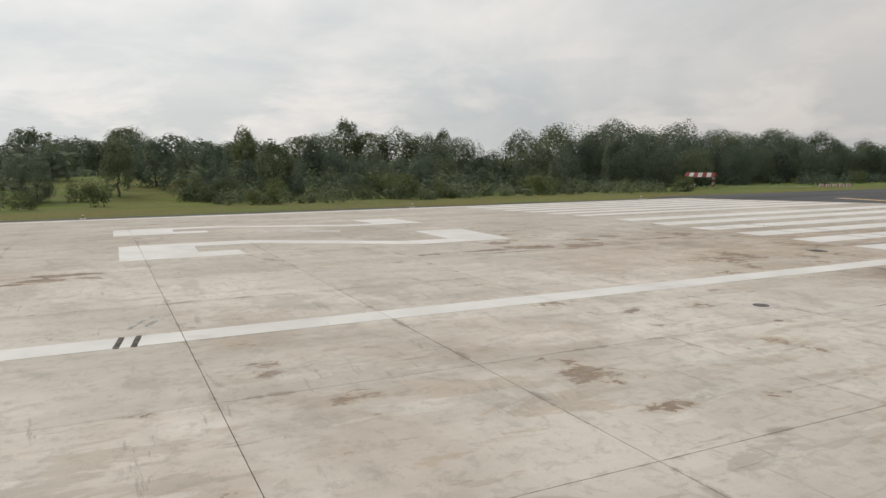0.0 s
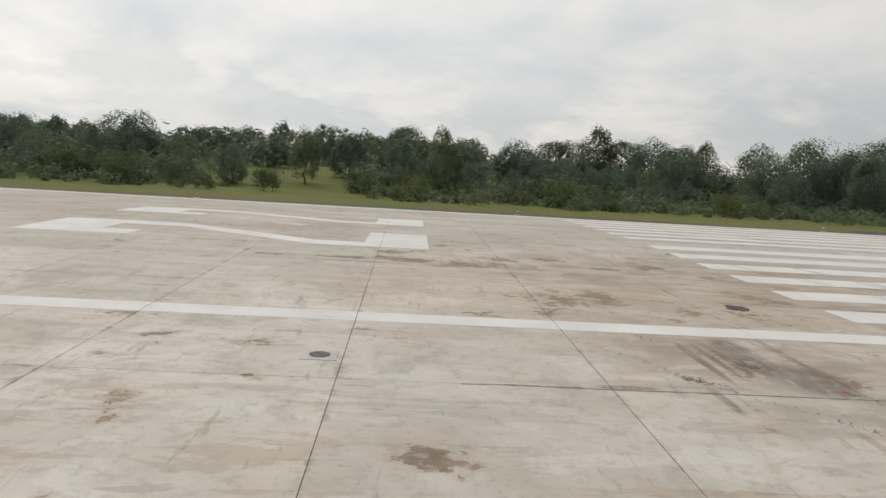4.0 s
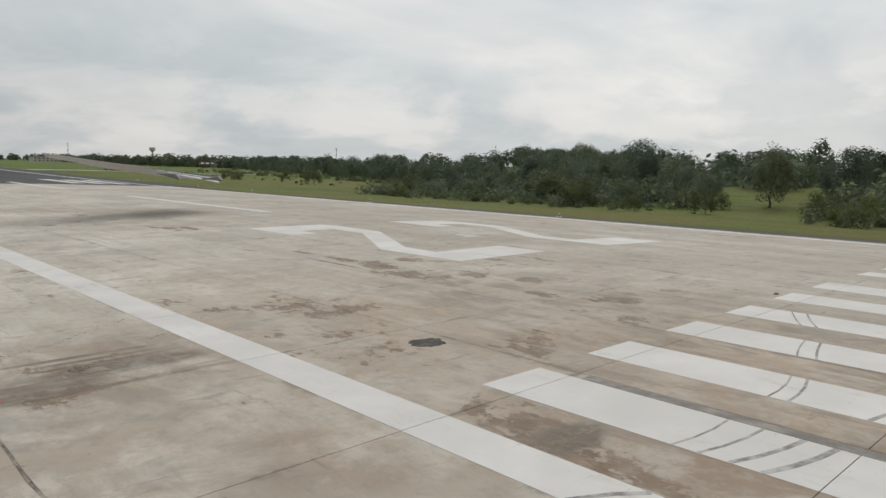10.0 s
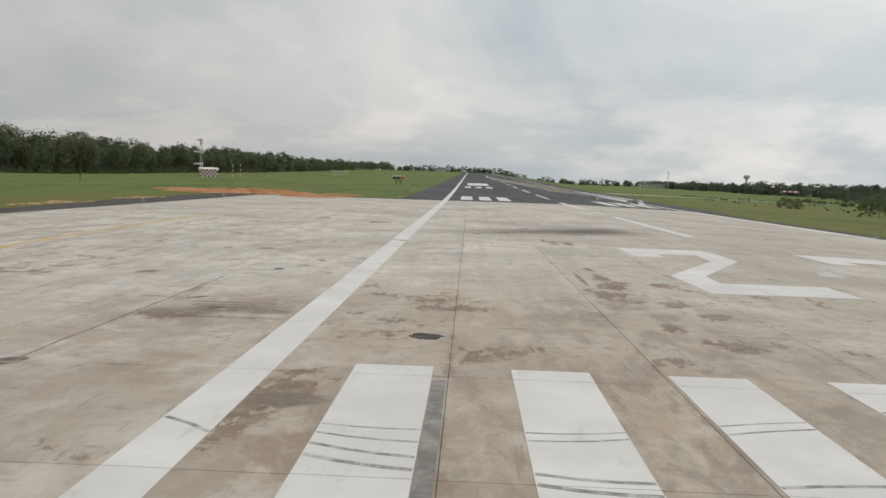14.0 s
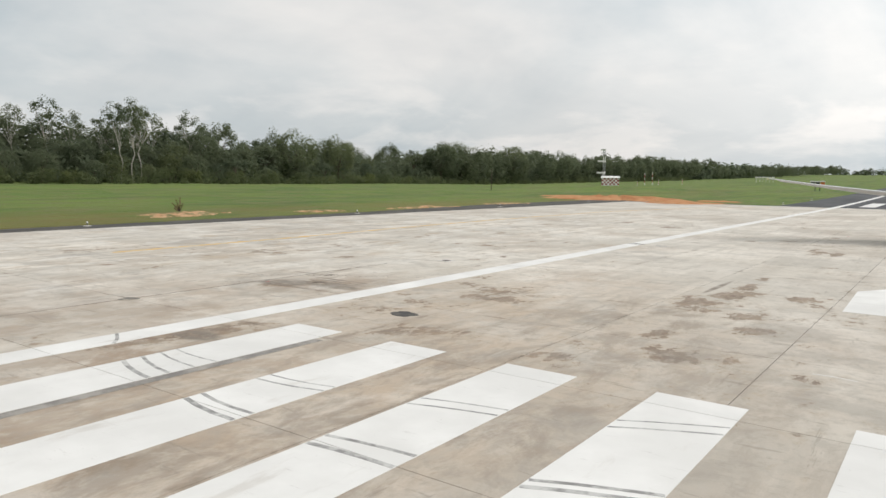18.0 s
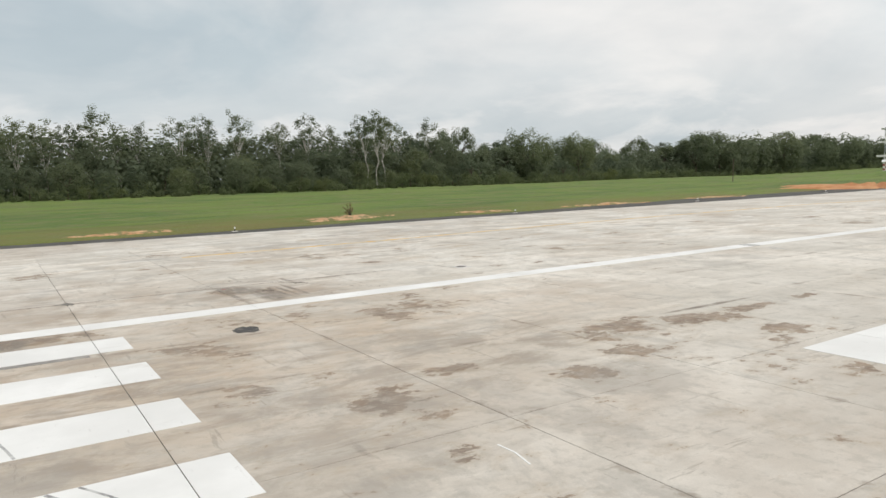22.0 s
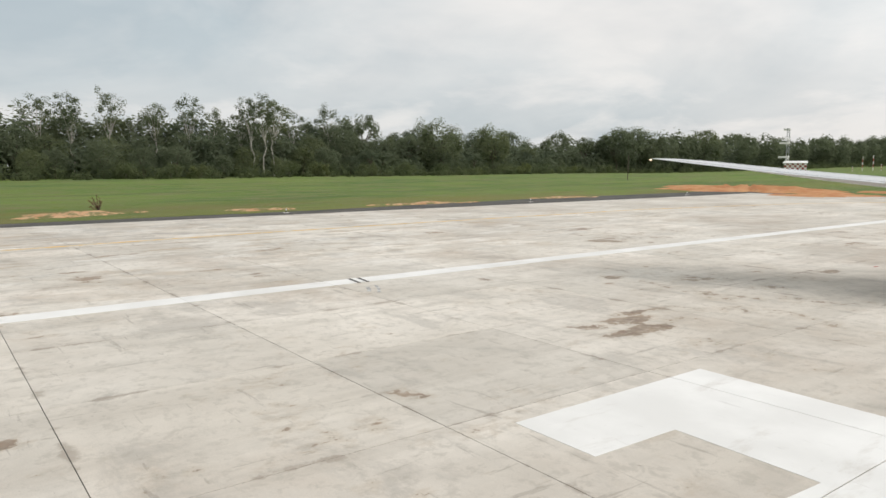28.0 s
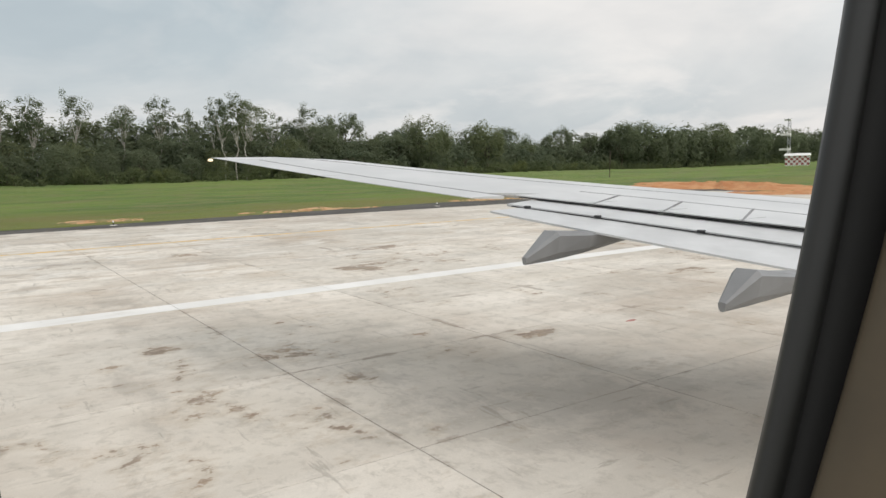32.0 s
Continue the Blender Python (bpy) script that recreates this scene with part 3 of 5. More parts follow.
# concrete turn pad and runway end: beds first, the single slabs come last in the file
COLS = [-34.6, -30.0, -25.0, -20.0, -15.0, -10.0, -5.0, -0.45, 4.1, 8.65, 13.35, 18.0, 22.6, 27.2, 31.8, 36.4, 41.0, 45.6]
ROWS = [-7.0 + 5.05 * i for i in range(6)] + [23.25, 28.25, 33.2, 38.25, 43.4, 48.3, 53.25, 58.68, 63.66, 68.6] + [68.6 + 5.1 * i for i in range(1, 15)]
PAD_END = ROWS[-1]
bed = sheet("pavement_bed", COLS, ROWS, M_JOINT, -0.007)
tagged(bed, "dark joint filler under the concrete slabs", "pavement", kind="structure")
runway = sheet("runway_asphalt", [-8.6, 0, CROWN, 45.6, 52.0], steps(PAD_END, 1500, 12), M_ASPH, -0.004)
tagged(runway, "dark grey asphalt runway running to the horizon", "runway", kind="structure")
stopway = sheet("stopway_asphalt", [-12.0, 0, CROWN, 45.6, 52.0], steps(-130, ROWS[0], 12), M_ASPH, -0.004)
tagged(stopway, "dark asphalt stopway behind the threshold", "runway", kind="structure")


def shoulder(name, xs, ys):
    ob = sheet(name, xs, ys, M_ASPH, -0.012)
    tagged(ob, "narrow dark asphalt shoulder along the concrete edge", "shoulder", kind="structure")


# the western shoulder widens northwards and frays into the grass
verts, faces = [], []
for i, y in enumerate(steps(-8, PAD_END + 6, 0.8)):
    edge = -38.4 - 0.6 * ease(30, 62, y) - 4.6 * ease(64, 112, y) + 0.5 * noise.noise(Vector((y * 0.45, 3.0, 1.0))) + 0.25 * noise.noise(Vector((y * 1.6, 7.0, 1.0)))
    for x in (edge, (edge - 34.6) / 2, -34.6):
        verts.append((x, y, land(x, y) - (0.03 if x == edge else 0.010)))
    if i:
        p = 3 * (i - 1)
        faces += [(p, p + 1, p + 4, p + 3), (p + 1, p + 2, p + 5, p + 4)]
tagged(raw("shoulder_west", verts, faces, M_SHOULDER), "dark uneven asphalt shoulder along the concrete edge", "shoulder", kind="structure")
shoulder("shoulder_east", [45.6, 48.2], steps(ROWS[0], PAD_END, 5))
shoulder("shoulder_north", steps(-34.6, -8.6, 5), [PAD_END, PAD_END + 2.0])

# ---------------------------------------------------------------- painted markings


def ribbon(name, pts, width, mat, lift=0.005, parent=None, step=2.5):
    """A painted band along a polyline on the surface, a few millimetres thick."""
    line = [Vector((*pts[0], 0))]
    for a, b in zip(pts, pts[1:]):
        a, b = Vector((*a, 0)), Vector((*b, 0))
        n = max(1, round((b - a).length / step))
        line += [a.lerp(b, i / n) for i in range(1, n + 1)]
    verts, faces = [], []
    for i, p in enumerate(line):
        d = (line[min(i + 1, len(line) - 1)] - line[max(i - 1, 0)]).normalized()
        s = Vector((-d.y, d.x, 0)) * width / 2
        for q in (p - s, p + s):
            z = land(q.x, q.y) + lift
            verts += [(q.x, q.y, z), (q.x, q.y, z - 0.012)]
    for i in range(len(line) - 1):
        b = 4 * i
        faces += [(b, b + 4, b + 6, b + 2), (b, b + 1, b + 5, b + 4), (b + 2, b + 6, b + 7, b + 3)]
    e = 4 * (len(line) - 1)
    faces += [(0, 2, 3, 1), (e, e + 1, e + 3, e + 2)]
    return raw(name, verts, faces, mat, parent)


def outline(name, pts, mat, lift=0.005, thick=0.012, parent=None):
    """A flat painted figure with a given outline."""
    area = sum(a[0] * b[1] - b[0] * a[1] for a, b in zip(pts, pts[1:] + pts[:1]))
    pts = pts if area > 0 else pts[::-1]
    bm = bmesh.new()
    top = [bm.verts.new((x, y, land(x, y) + lift)) for x, y in pts]
    low = [bm.verts.new((x, y, land(x, y) + lift - thick)) for x, y in pts]
    for i in range(len(pts)):
        j = (i + 1) % len(pts)
        bm.faces.new((low[i], low[j], top[j], top[i]))
    face = bm.faces.new(top)
    face.normal_update()
    bmesh.ops.triangulate(bm, faces=[face], ngon_method="EAR_CLIP")
    return part(name, bm, mat, parent)


MARK = dict(category="runway marking")


def painted_band(name, x, y0, y1, width, label, group=""):
    """A long painted band, cut by the slabs' open joints into single strips."""
    root = empty(name, (0, 0, 0))
    cuts = [y0] + [r for r in ROWS if y0 + 0.3 < r < y1 - 0.3] + [y1]
    for a, b in zip(cuts, cuts[1:]):
        gap_a, gap_b = (0.008 if a != y0 else 0), (0.008 if b != y1 else 0)
        ribbon("paint_strip", [(x, a + gap_a), (x, b - gap_b)], width, M_PAINT, parent=root, step=5.2 if b - a < 30 else 6)
    return tagged(root, label, group=group, **MARK)


painted_band("edge_line", 0, -6.9, 1450, 0.98, "white painted edge line on concrete and asphalt")
painted_band("edge_line", 44.0, -6.9, 1450, 0.95, "white painted edge line beside the grass shoulder")
for i in range(6):
    for x0 in (2.1 + 3.32 * i, 41.9 - 1.66 - 3.32 * i):
        painted_band("threshold_stripe", x0 + 0.83, -6.0, 24.0, 1.66, "long white threshold stripe with dark tyre marks", "threshold stripes")


def digit_two(x0, y0):
    """The figure 2 of the runway's number, 18.3 m long."""
    pts = [(0.12, 0.08), (5.85, 0.05), (5.8, 2.95), (1.45, 3.0), (1.6, 5.3), (5.6, 12.2), (5.7, 17.0), (5.4, 18.1), (0.28, 18.2), (0.28, 13.25),
           (1.92, 13.25), (1.97, 15.0), (4.2, 14.9), (4.0, 11.8), (0.0, 5.2)]
    return [(x0 + x, y0 + y) for x, y in pts]




def painted_figure(pts):
    """A painted figure, cut into single pieces by the slabs' open joints."""
    root = empty("runway_number")
    xs, ys = [p[0] for p in pts], [p[1] for p in pts]
    cuts_x = [min(xs) - 1] + [c for c in COLS if min(xs) + 0.3 < c < max(xs) - 0.3] + [max(xs) + 1]
    cuts_y = [min(ys) - 1] + [r for r in ROWS if min(ys) + 0.3 < r < max(ys) - 0.3] + [max(ys) + 1]
    for xa, xb in zip(cuts_x, cuts_x[1:]):
        for ya, yb in zip(cuts_y, cuts_y[1:]):
            bm = bmesh.new()
            face = bm.faces.new([bm.verts.new((x, y, 0)) for x, y in pts])
            face.normal_update()
            bmesh.ops.triangulate(bm, faces=[face], ngon_method="EAR_CLIP")
            for co, no in (((xa + 0.008, 0, 0), (-1, 0, 0)), ((xb - 0.008, 0, 0), (1, 0, 0)), ((0, ya + 0.008, 0), (0, -1, 0)), ((0, yb - 0.008, 0), (0, 1, 0))):
                bmesh.ops.bisect_plane(bm, geom=bm.verts[:] + bm.edges[:] + bm.faces[:], plane_co=co, plane_no=no, clear_outer=True)
            if not bm.faces:
                bm.free()
                continue
            bmesh.ops.recalc_face_normals(bm, faces=bm.faces[:])
            if bm.faces[0].normal.z < 0:
                bmesh.ops.reverse_faces(bm, faces=bm.faces[:])
            rim = [e for e in bm.edges if e.is_boundary]
            deep = {}
            for e in rim:
                for v in e.verts:
                    if v not in deep:
                        deep[v] = bm.verts.new((v.co.x, v.co.y, land(v.co.x, v.co.y) - 0.007))
            for v in deep:
                v.co.z = land(v.co.x, v.co.y) + 0.005
            for e in rim:
                a, b = e.verts
                bm.faces.new((a, b, deep[b], deep[a]))
            bmesh.ops.recalc_face_normals(bm, faces=bm.faces[:])
            if sum(f.normal.z for f in bm.faces) < 0:
                bmesh.ops.reverse_faces(bm, faces=bm.faces[:])
            # separate patches of paint in one slab stay separate pieces
            left = set(bm.faces)
            while left:
                todo, isle = [left.pop()], set()
                while todo:
                    f = todo.pop()
                    isle.add(f)
                    for e in f.edges:
                        for g in e.link_faces:
                            if g in left:
                                left.discard(g)
                                todo.append(g)
                one = bmesh.new()
                made = {}
                for f in isle:
                    for v in f.verts:
                        if v not in made:
                            made[v] = one.verts.new(v.co)
                    one.faces.new([made[v] for v in f.verts])
                part("paint_piece", one, M_PAINT, root)
            bm.free()
    tagged(root, "large white painted figure 2 on concrete", group="runway number", **MARK)


for x0 in (13.6, 24.5):
    painted_figure(digit_two(x0, 36.0))
tagged(ribbon("old_marking", [(23.4, 47.2), (21.5, 42.6)], 1.1, M_FAINT, 0.004), "faint worn white band of an older marking", **MARK)
for i in range(16):
    y0 = 66.3 + 51.5 * i
    tagged(ribbon("centre_line_dash", [(22.2, y0), (22.2, y0 + 30)], 0.85, M_PAINT), "white centre line dash", group="centre line", **MARK)
for sx in (1, -1):
    for x in (3.9, 7.7, 11.5):
        xc = 22.2 + sx * (x - 22.2)
        tagged(ribbon("touchdown_bar", [(xc, 147.5), (xc, 169.5)], 2.4, M_PAINT), "white touchdown zone bar on asphalt", group="touchdown bars", **MARK)
        tagged(ribbon("touchdown_bar", [(xc, 256), (xc, 276)], 2.2, M_PAINT), "white touchdown zone bar on asphalt", group="touchdown bars", **MARK)
    xc = 22.2 - sx * 14.2
    tagged(ribbon("aiming_point_bar", [(xc, 296), (xc, 345)], 9.0, M_PAINT), "broad white aiming point bar on asphalt", group="aiming point", **MARK)
tagged(ribbon("taxi_line", [(-18.3, 30), (-18.7, 43), (-19.8, 57), (-20.2, 69), (-20.2, 96), (-16, 118), (-8, 132)], 0.50, M_YELLOW), "worn yellow taxi guide line", **MARK)
for i in range(3):
    y0 = -11 - 24 * i
    cv = ribbon("chevron", [(11.8, y0 - 5.2), (22.2, y0), (32.6, y0 - 5.2)], 1.0, M_YELLOW)
    tagged(cv, "yellow stopway chevron on dark asphalt", group="chevrons", **MARK)

# ---------------------------------------------------------------- the aircraft's wing
W_TIP = 15.7


def wing_edge(table, l):
    for (a, fa), (b, fb) in zip(table, table[1:]):
        if a <= l <= b:
            return fa + (fb - fa) * (l - a) / (b - a)
    return table[-1][1]


LEAD = [(2.4, 15.9), (4.5, 14.75), (7.0, 13.3), (9.3, 11.6), (11.6, 10.2), (13.3, 9.2), (14.9, 8.25), (15.4, 7.6), (15.7, 6.9)]
TRAIL = [(2.4, 6.75), (8.75, 7.14), (12.5, 6.2), (15.3, 5.4), (15.7, 5.25)]
CRACK = [(2.4, 10.6), (5.0, 9.62), (7.2, 8.76), (9.0, 7.98)]


def wing_z(l):
    return 0.20 - 0.105 * (W_TIP - l) + 0.004 * max(0, l - 11) ** 2


def wing_strip(bm, front, back, l0, l1, n, thick, round_front=False, drop_front=0.0, drop_back=0.0, thin=0.0):
    """A lofted panel between two edge lines; front and back give the way ahead at a span station l."""
    rings = []
    for i in range(n + 1):
        l = l0 + (l1 - l0) * i / n
        f, b, z = front(l), back(l), wing_z(l)
        c = f - b
        df = drop_front(l) if callable(drop_front) else drop_front
        db = drop_back(l) if callable(drop_back) else drop_back
        prof = []
        for u in (0.0, 0.01, 0.04, 0.1, 0.25, 0.5, 0.8, 1.0):
            y = f - c * u
            up = 0.0 if not round_front else -0.5 * thick * (1 - min(1, u / 0.12)) ** 2
            prof.append(Vector((-l, y, z + up + df + (db - df) * u)))
        for u in (1.0, 0.8, 0.5, 0.25, 0.1, 0.03, 0.0):
            y = f - c * u
            t = thick * (1 - 0.85 * u ** 1.5) if round_front else thick * (1 - thin * u ** 1.2)
            t *= 1 - 0.6 * ease(9, 15.5, l)
            if round_front and u < 0.1:
                t *= 0.55 + 4.5 * u
            prof.append(Vector((-l, y, z - t + df + (db - df) * u)))
        rings.append([bm.verts.new(p) for p in prof])
    for a, b in zip(rings, rings[1:]):
        m = len(a)
        for j in range(m):
            bm.faces.new((a[j], a[(j + 1) % m], b[(j + 1) % m], b[j]))
    bm.faces.new(rings[0])
    bm.faces.new(list(reversed(rings[-1])))
    bmesh.ops.recalc_face_normals(bm, faces=bm.faces[:])
    return bm


def build_wing(x, y, z, heading):
    root = empty("aircraft_wing", (x, y, z), heading)
    tagged(root, "pale grey jet airliner wing with lowered flaps, held over the concrete", "aircraft wing")
    lead = lambda l: wing_edge(LEAD, l)
    trail = lambda l: wing_edge(TRAIL, l)
    crack = lambda l: wing_edge(CRACK, l)
    spar = lambda l: crack(l) + 0.75 if l < 8.9 else trail(l) + 0.75
    slat_back = lambda l: lead(l) - 0.20 * (lead(l) - trail(l))
    part("wing_box", wing_strip(bmesh.new(), lambda l: slat_back(l) - 0.018, spar, 2.4, 15.3, 26, 0.34, thin=0.9), M_WING, root)
    for a, b in ((2.4, 5.4), (5.42, 8.6), (8.62, 12.0), (12.02, 15.28)):
        part("slat", wing_strip(bmesh.new(), lead, slat_back, a, b, 8, 0.34, True), M_WING, root, "pale grey leading edge slat")
    tip = part("wing_tip", wing_strip(bmesh.new(), lead, trail, 15.3, 15.7, 4, 0.14, True), M_WING, root, "rounded pale grey wing tip")
    part("aileron", wing_strip(bmesh.new(), lambda l: trail(l) + 0.72, trail, 12.42, 15.29, 6, 0.045, thin=0.75), M_WING, root)
    part("outer_trailing_panel", wing_strip(bmesh.new(), lambda l: trail(l) + 0.72, trail, 8.9, 12.385, 8, 0.05, thin=0.75), M_WING, root)
    for a, b in ((2.4, 4.50), (4.53, 5.60), (5.63, 6.67), (6.70, 7.70), (7.73, 8.88)):
        part("spoiler", wing_strip(bmesh.new(), lambda l: crack(l) + 0.715, crack, a, b, 4, 0.04, False, 0.004, 0.008, thin=0.6), M_WING, root)
    seams = [(lambda l: slat_back(l) - 0.0, 2.4, 15.2, 0.04), (lambda l: trail(l) + 0.735, 8.9, 15.2, 0.05), (lambda l: crack(l) + 1.64, 2.4, 8.9, 0.05)]
    for line, a, b, w in seams:
        verts, faces = [], []
        for i in range(21):
            l = a + (b - a) * i / 20
            for d, h in ((w / 2, 0.004), (-w / 2, 0.004), (-w / 2, -0.006), (w / 2, -0.006)):
                verts.append((-l, line(l) + d, wing_z(l) + h))
            if i:
                p = 4 * (i - 1)
                faces += [(p + j, p + (j + 1) % 4, p + 4 + (j + 1) % 4, p + 4 + j) for j in range(4)]
        raw("panel_seam", verts, faces, M_SEAM, root)
    for l in (4.45, 5.58, 6.62, 7.62):
        a, b = Vector((-l, crack(l) + 0.02, wing_z(l))), Vector((-l - 0.62, crack(l) + 1.36, wing_z(l + 0.62)))
        across = Vector((-(b - a).y, (b - a).x, 0)).normalized() * 0.016
        ring = [a - across, a + across, b + across, b - across]
        verts = [p + Vector((0, 0, 0.014)) for p in ring] + [p - Vector((0, 0, 0.02)) for p in ring]
        raw("panel_seam", verts, [(0, 1, 2, 3), (7, 6, 5, 4), (0, 4, 5, 1), (1, 5, 6, 2), (2, 6, 7, 3), (3, 7, 4, 0)], M_SEAM, root)
    second = lambda l: -0.075 - 0.020 * (8.9 - l)
    low = lambda l: -0.12 - 0.085 * max(0.0, 8.45 - l) ** 0.8
    main_flap = part("flap", wing_strip(bmesh.new(), lambda l: crack(l) + 0.25, lambda l: crack(l) - 0.56, 2.4, 8.58, 10, 0.04, False, lambda l: -0.027, second), M_FLAP, root, "lowered grey main flap")
    part("flap", wing_strip(bmesh.new(), lambda l: crack(l) - 0.50, lambda l: crack(l) - 1.2, 2.4, 8.36, 14, 0.03, False, lambda l: second(l) - 0.028, low), M_FLAP, root, "lowered grey rear flap")
    for l in (5.8, 7.2, 8.25):
        bm = bmesh.new()
        c = crack(l) - 0.57
        zz = wing_z(l) + second(l)
        box(bm, -l - 0.05, -l + 0.05, c - 0.035, c + 0.045, zz - 0.03, zz + 0.014, 0.010)
        part("flap_bracket", bm, M_DARK, main_flap, "small dark flap bracket")
    # dark strips added to stand in for the shade in the gaps ahead of both flaps
    for ahead, drop, a, b in ((0.012, lambda l: -0.014, 2.4, 8.80), (-0.553, lambda l: second(l) - 0.020, 2.4, 8.50)):
        verts, faces = [], []
        for i in range(15):
            l = a + (b - a) * i / 14
            y0, z0 = crack(l) + ahead, wing_z(l) + drop(l)
            verts += [(-l, y0 + 0.05, z0), (-l, y0 - 0.026, z0), (-l, y0 - 0.026, z0 - 0.012), (-l, y0 + 0.05, z0 - 0.012)]
            if i:
                p = 4 * (i - 1)
                faces += [(p + j, p + (j + 1) % 4, p + 4 + (j + 1) % 4, p + 4 + j) for j in range(4)]
        raw("gap_seal", verts, faces, M_DARK, root)
    # flap track fairings; their underside shade is put into the paint colour
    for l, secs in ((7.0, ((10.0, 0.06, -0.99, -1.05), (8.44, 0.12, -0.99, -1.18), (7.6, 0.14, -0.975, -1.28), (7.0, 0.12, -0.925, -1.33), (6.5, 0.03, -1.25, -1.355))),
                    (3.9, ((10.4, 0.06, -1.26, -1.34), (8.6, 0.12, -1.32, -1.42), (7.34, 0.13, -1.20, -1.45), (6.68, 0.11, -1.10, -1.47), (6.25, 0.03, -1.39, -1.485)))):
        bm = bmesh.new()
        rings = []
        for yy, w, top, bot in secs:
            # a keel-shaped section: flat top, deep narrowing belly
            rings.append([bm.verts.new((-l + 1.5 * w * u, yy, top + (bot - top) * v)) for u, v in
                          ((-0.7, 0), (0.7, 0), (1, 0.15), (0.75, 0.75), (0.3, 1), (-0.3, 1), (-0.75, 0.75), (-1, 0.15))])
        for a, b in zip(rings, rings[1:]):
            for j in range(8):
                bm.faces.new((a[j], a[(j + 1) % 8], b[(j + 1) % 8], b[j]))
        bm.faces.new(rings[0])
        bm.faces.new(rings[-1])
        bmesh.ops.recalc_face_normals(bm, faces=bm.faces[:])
        part("flap_track_fairing", bm, M_FAIR_SHADED, root, "tapered flap track fairing, its grey darkened for shade")
    bm = bmesh.new()
    box(bm, -15.73, -15.67, 5.17, 5.28, wing_z(15.7) - 0.085, wing_z(15.7) - 0.025, 0.02)
    part("tip_light", bm, M_LAMP, tip, "small lit amber light")
    return root


WING = (21.567, 58.491, 3.993, 1.7)
build_wing(*WING)


# the cabin window's edge beside the seat, in the same aircraft
surround = empty("window_surround")
surround.matrix_basis = pose(21.567, 58.491, 3.993, 83.31, 1.20, 55.26)
tagged(surround, "dark rubber edge and beige trim of the cabin window", "window surround")


def edge_bar(name, x_top, x_bottom, near, far, wide_top, wide_bottom, mat, label):
    """A slanting, gently curved upright bar between two depths."""
    bm = bmesh.new()
    rings = []
    for i in range(17):
        u = i / 16
        y = 0.13 - 0.26 * u
        x = x_top + (x_bottom - x_top) * u + 0.004 * math.sin(math.pi * u)
        w = wide_top + (wide_bottom - wide_top) * u
        ring = []
        for a in range(12):
            c, s_ = math.cos(2 * math.pi * a / 12), math.sin(2 * math.pi * a / 12)
            ring.append(bm.verts.new((x + w / 2 + w / 2 * abs(c) ** 0.6 * (1 if c > 0 else -1), y, -(near + far) / 2 + (far - near) / 2 * abs(s_) ** 0.6 * (1 if s_ > 0 else -1))))
        rings.append(ring)
    for p, q in zip(rings, rings[1:]):
        for j in range(12):
            bm.faces.new((p[j], p[(j + 1) % 12], q[(j + 1) % 12], q[j]))
    bmesh.ops.recalc_face_normals(bm, faces=bm.faces[:])
    part(name, bm, mat, surround, label, True)


# the dimness of the cabin is put into the colours of these three bars
edge_bar("seal", 0.1555, 0.1035, 0.235, 0.25, 0.032, 0.013, M_RUBBER_SEAL, "black rubber window seal, darkened for cabin shade")
edge_bar("trim", 0.171, 0.102, 0.215, 0.235, 0.060, 0.075, M_TRIM, "beige plastic window trim, darkened for cabin shade")
edge_bar("pane_edge", 0.1462, 0.0948, 0.240, 0.249, 0.0130, 0.0120, M_PANE_EDGE, "grey acrylic pane edge, darkened for cabin shade")

# ---------------------------------------------------------------- trees and bushes


def leaf_quads(rng, at, normal, size):
    """Small four-cornered leaf sprays at the given places, facing roughly along the given normals."""
    n = normal + 0.30 * rng.normal(size=normal.shape)
    n /= np.linalg.norm(n, axis=1, keepdims=True) + 1e-9
    u = np.cross(n, rng.normal(size=n.shape))
    u /= np.linalg.norm(u, axis=1, keepdims=True) + 1e-9
    v = np.cross(n, u)
    a = size * rng.uniform(0.55, 1.2, (len(at), 1))
    b = size * rng.uniform(0.40, 0.85, (len(at), 1))
    quad = np.stack((at - a * u, at + 0.9 * b * v + 0.1 * a * u, at + a * u, at - b * v), 1)
    return quad.reshape(-1, 3)


def leaf_cloud(rng, clumps, per, size, flat=1.0):
    """Many small leaf sprays on the shells of a few clumps."""
    out = []
    for cx, cy, cz, r in clumps:
        d = rng.normal(size=(per, 3))
        d /= np.linalg.norm(d, axis=1, keepdims=True) + 1e-9
        q = r * np.where(rng.random(per) < 0.85, rng.uniform(0.78, 1.06, per), rng.uniform(0.3, 0.78, per))
        q = q * (1 + 0.2 * np.sin(7 * d[:, 0] + 3 * cx) * np.sin(6 * d[:, 2] + 2 * cy))
        at = np.array([cx, cy, cz]) + d * np.stack((q, q, q * flat), 1)
        out.append(leaf_quads(rng, at, d + np.array([0, 0, 0.8]), size))
    allv = np.concatenate(out)
    return allv.tolist(), np.arange(len(allv)).reshape(-1, 4).tolist()


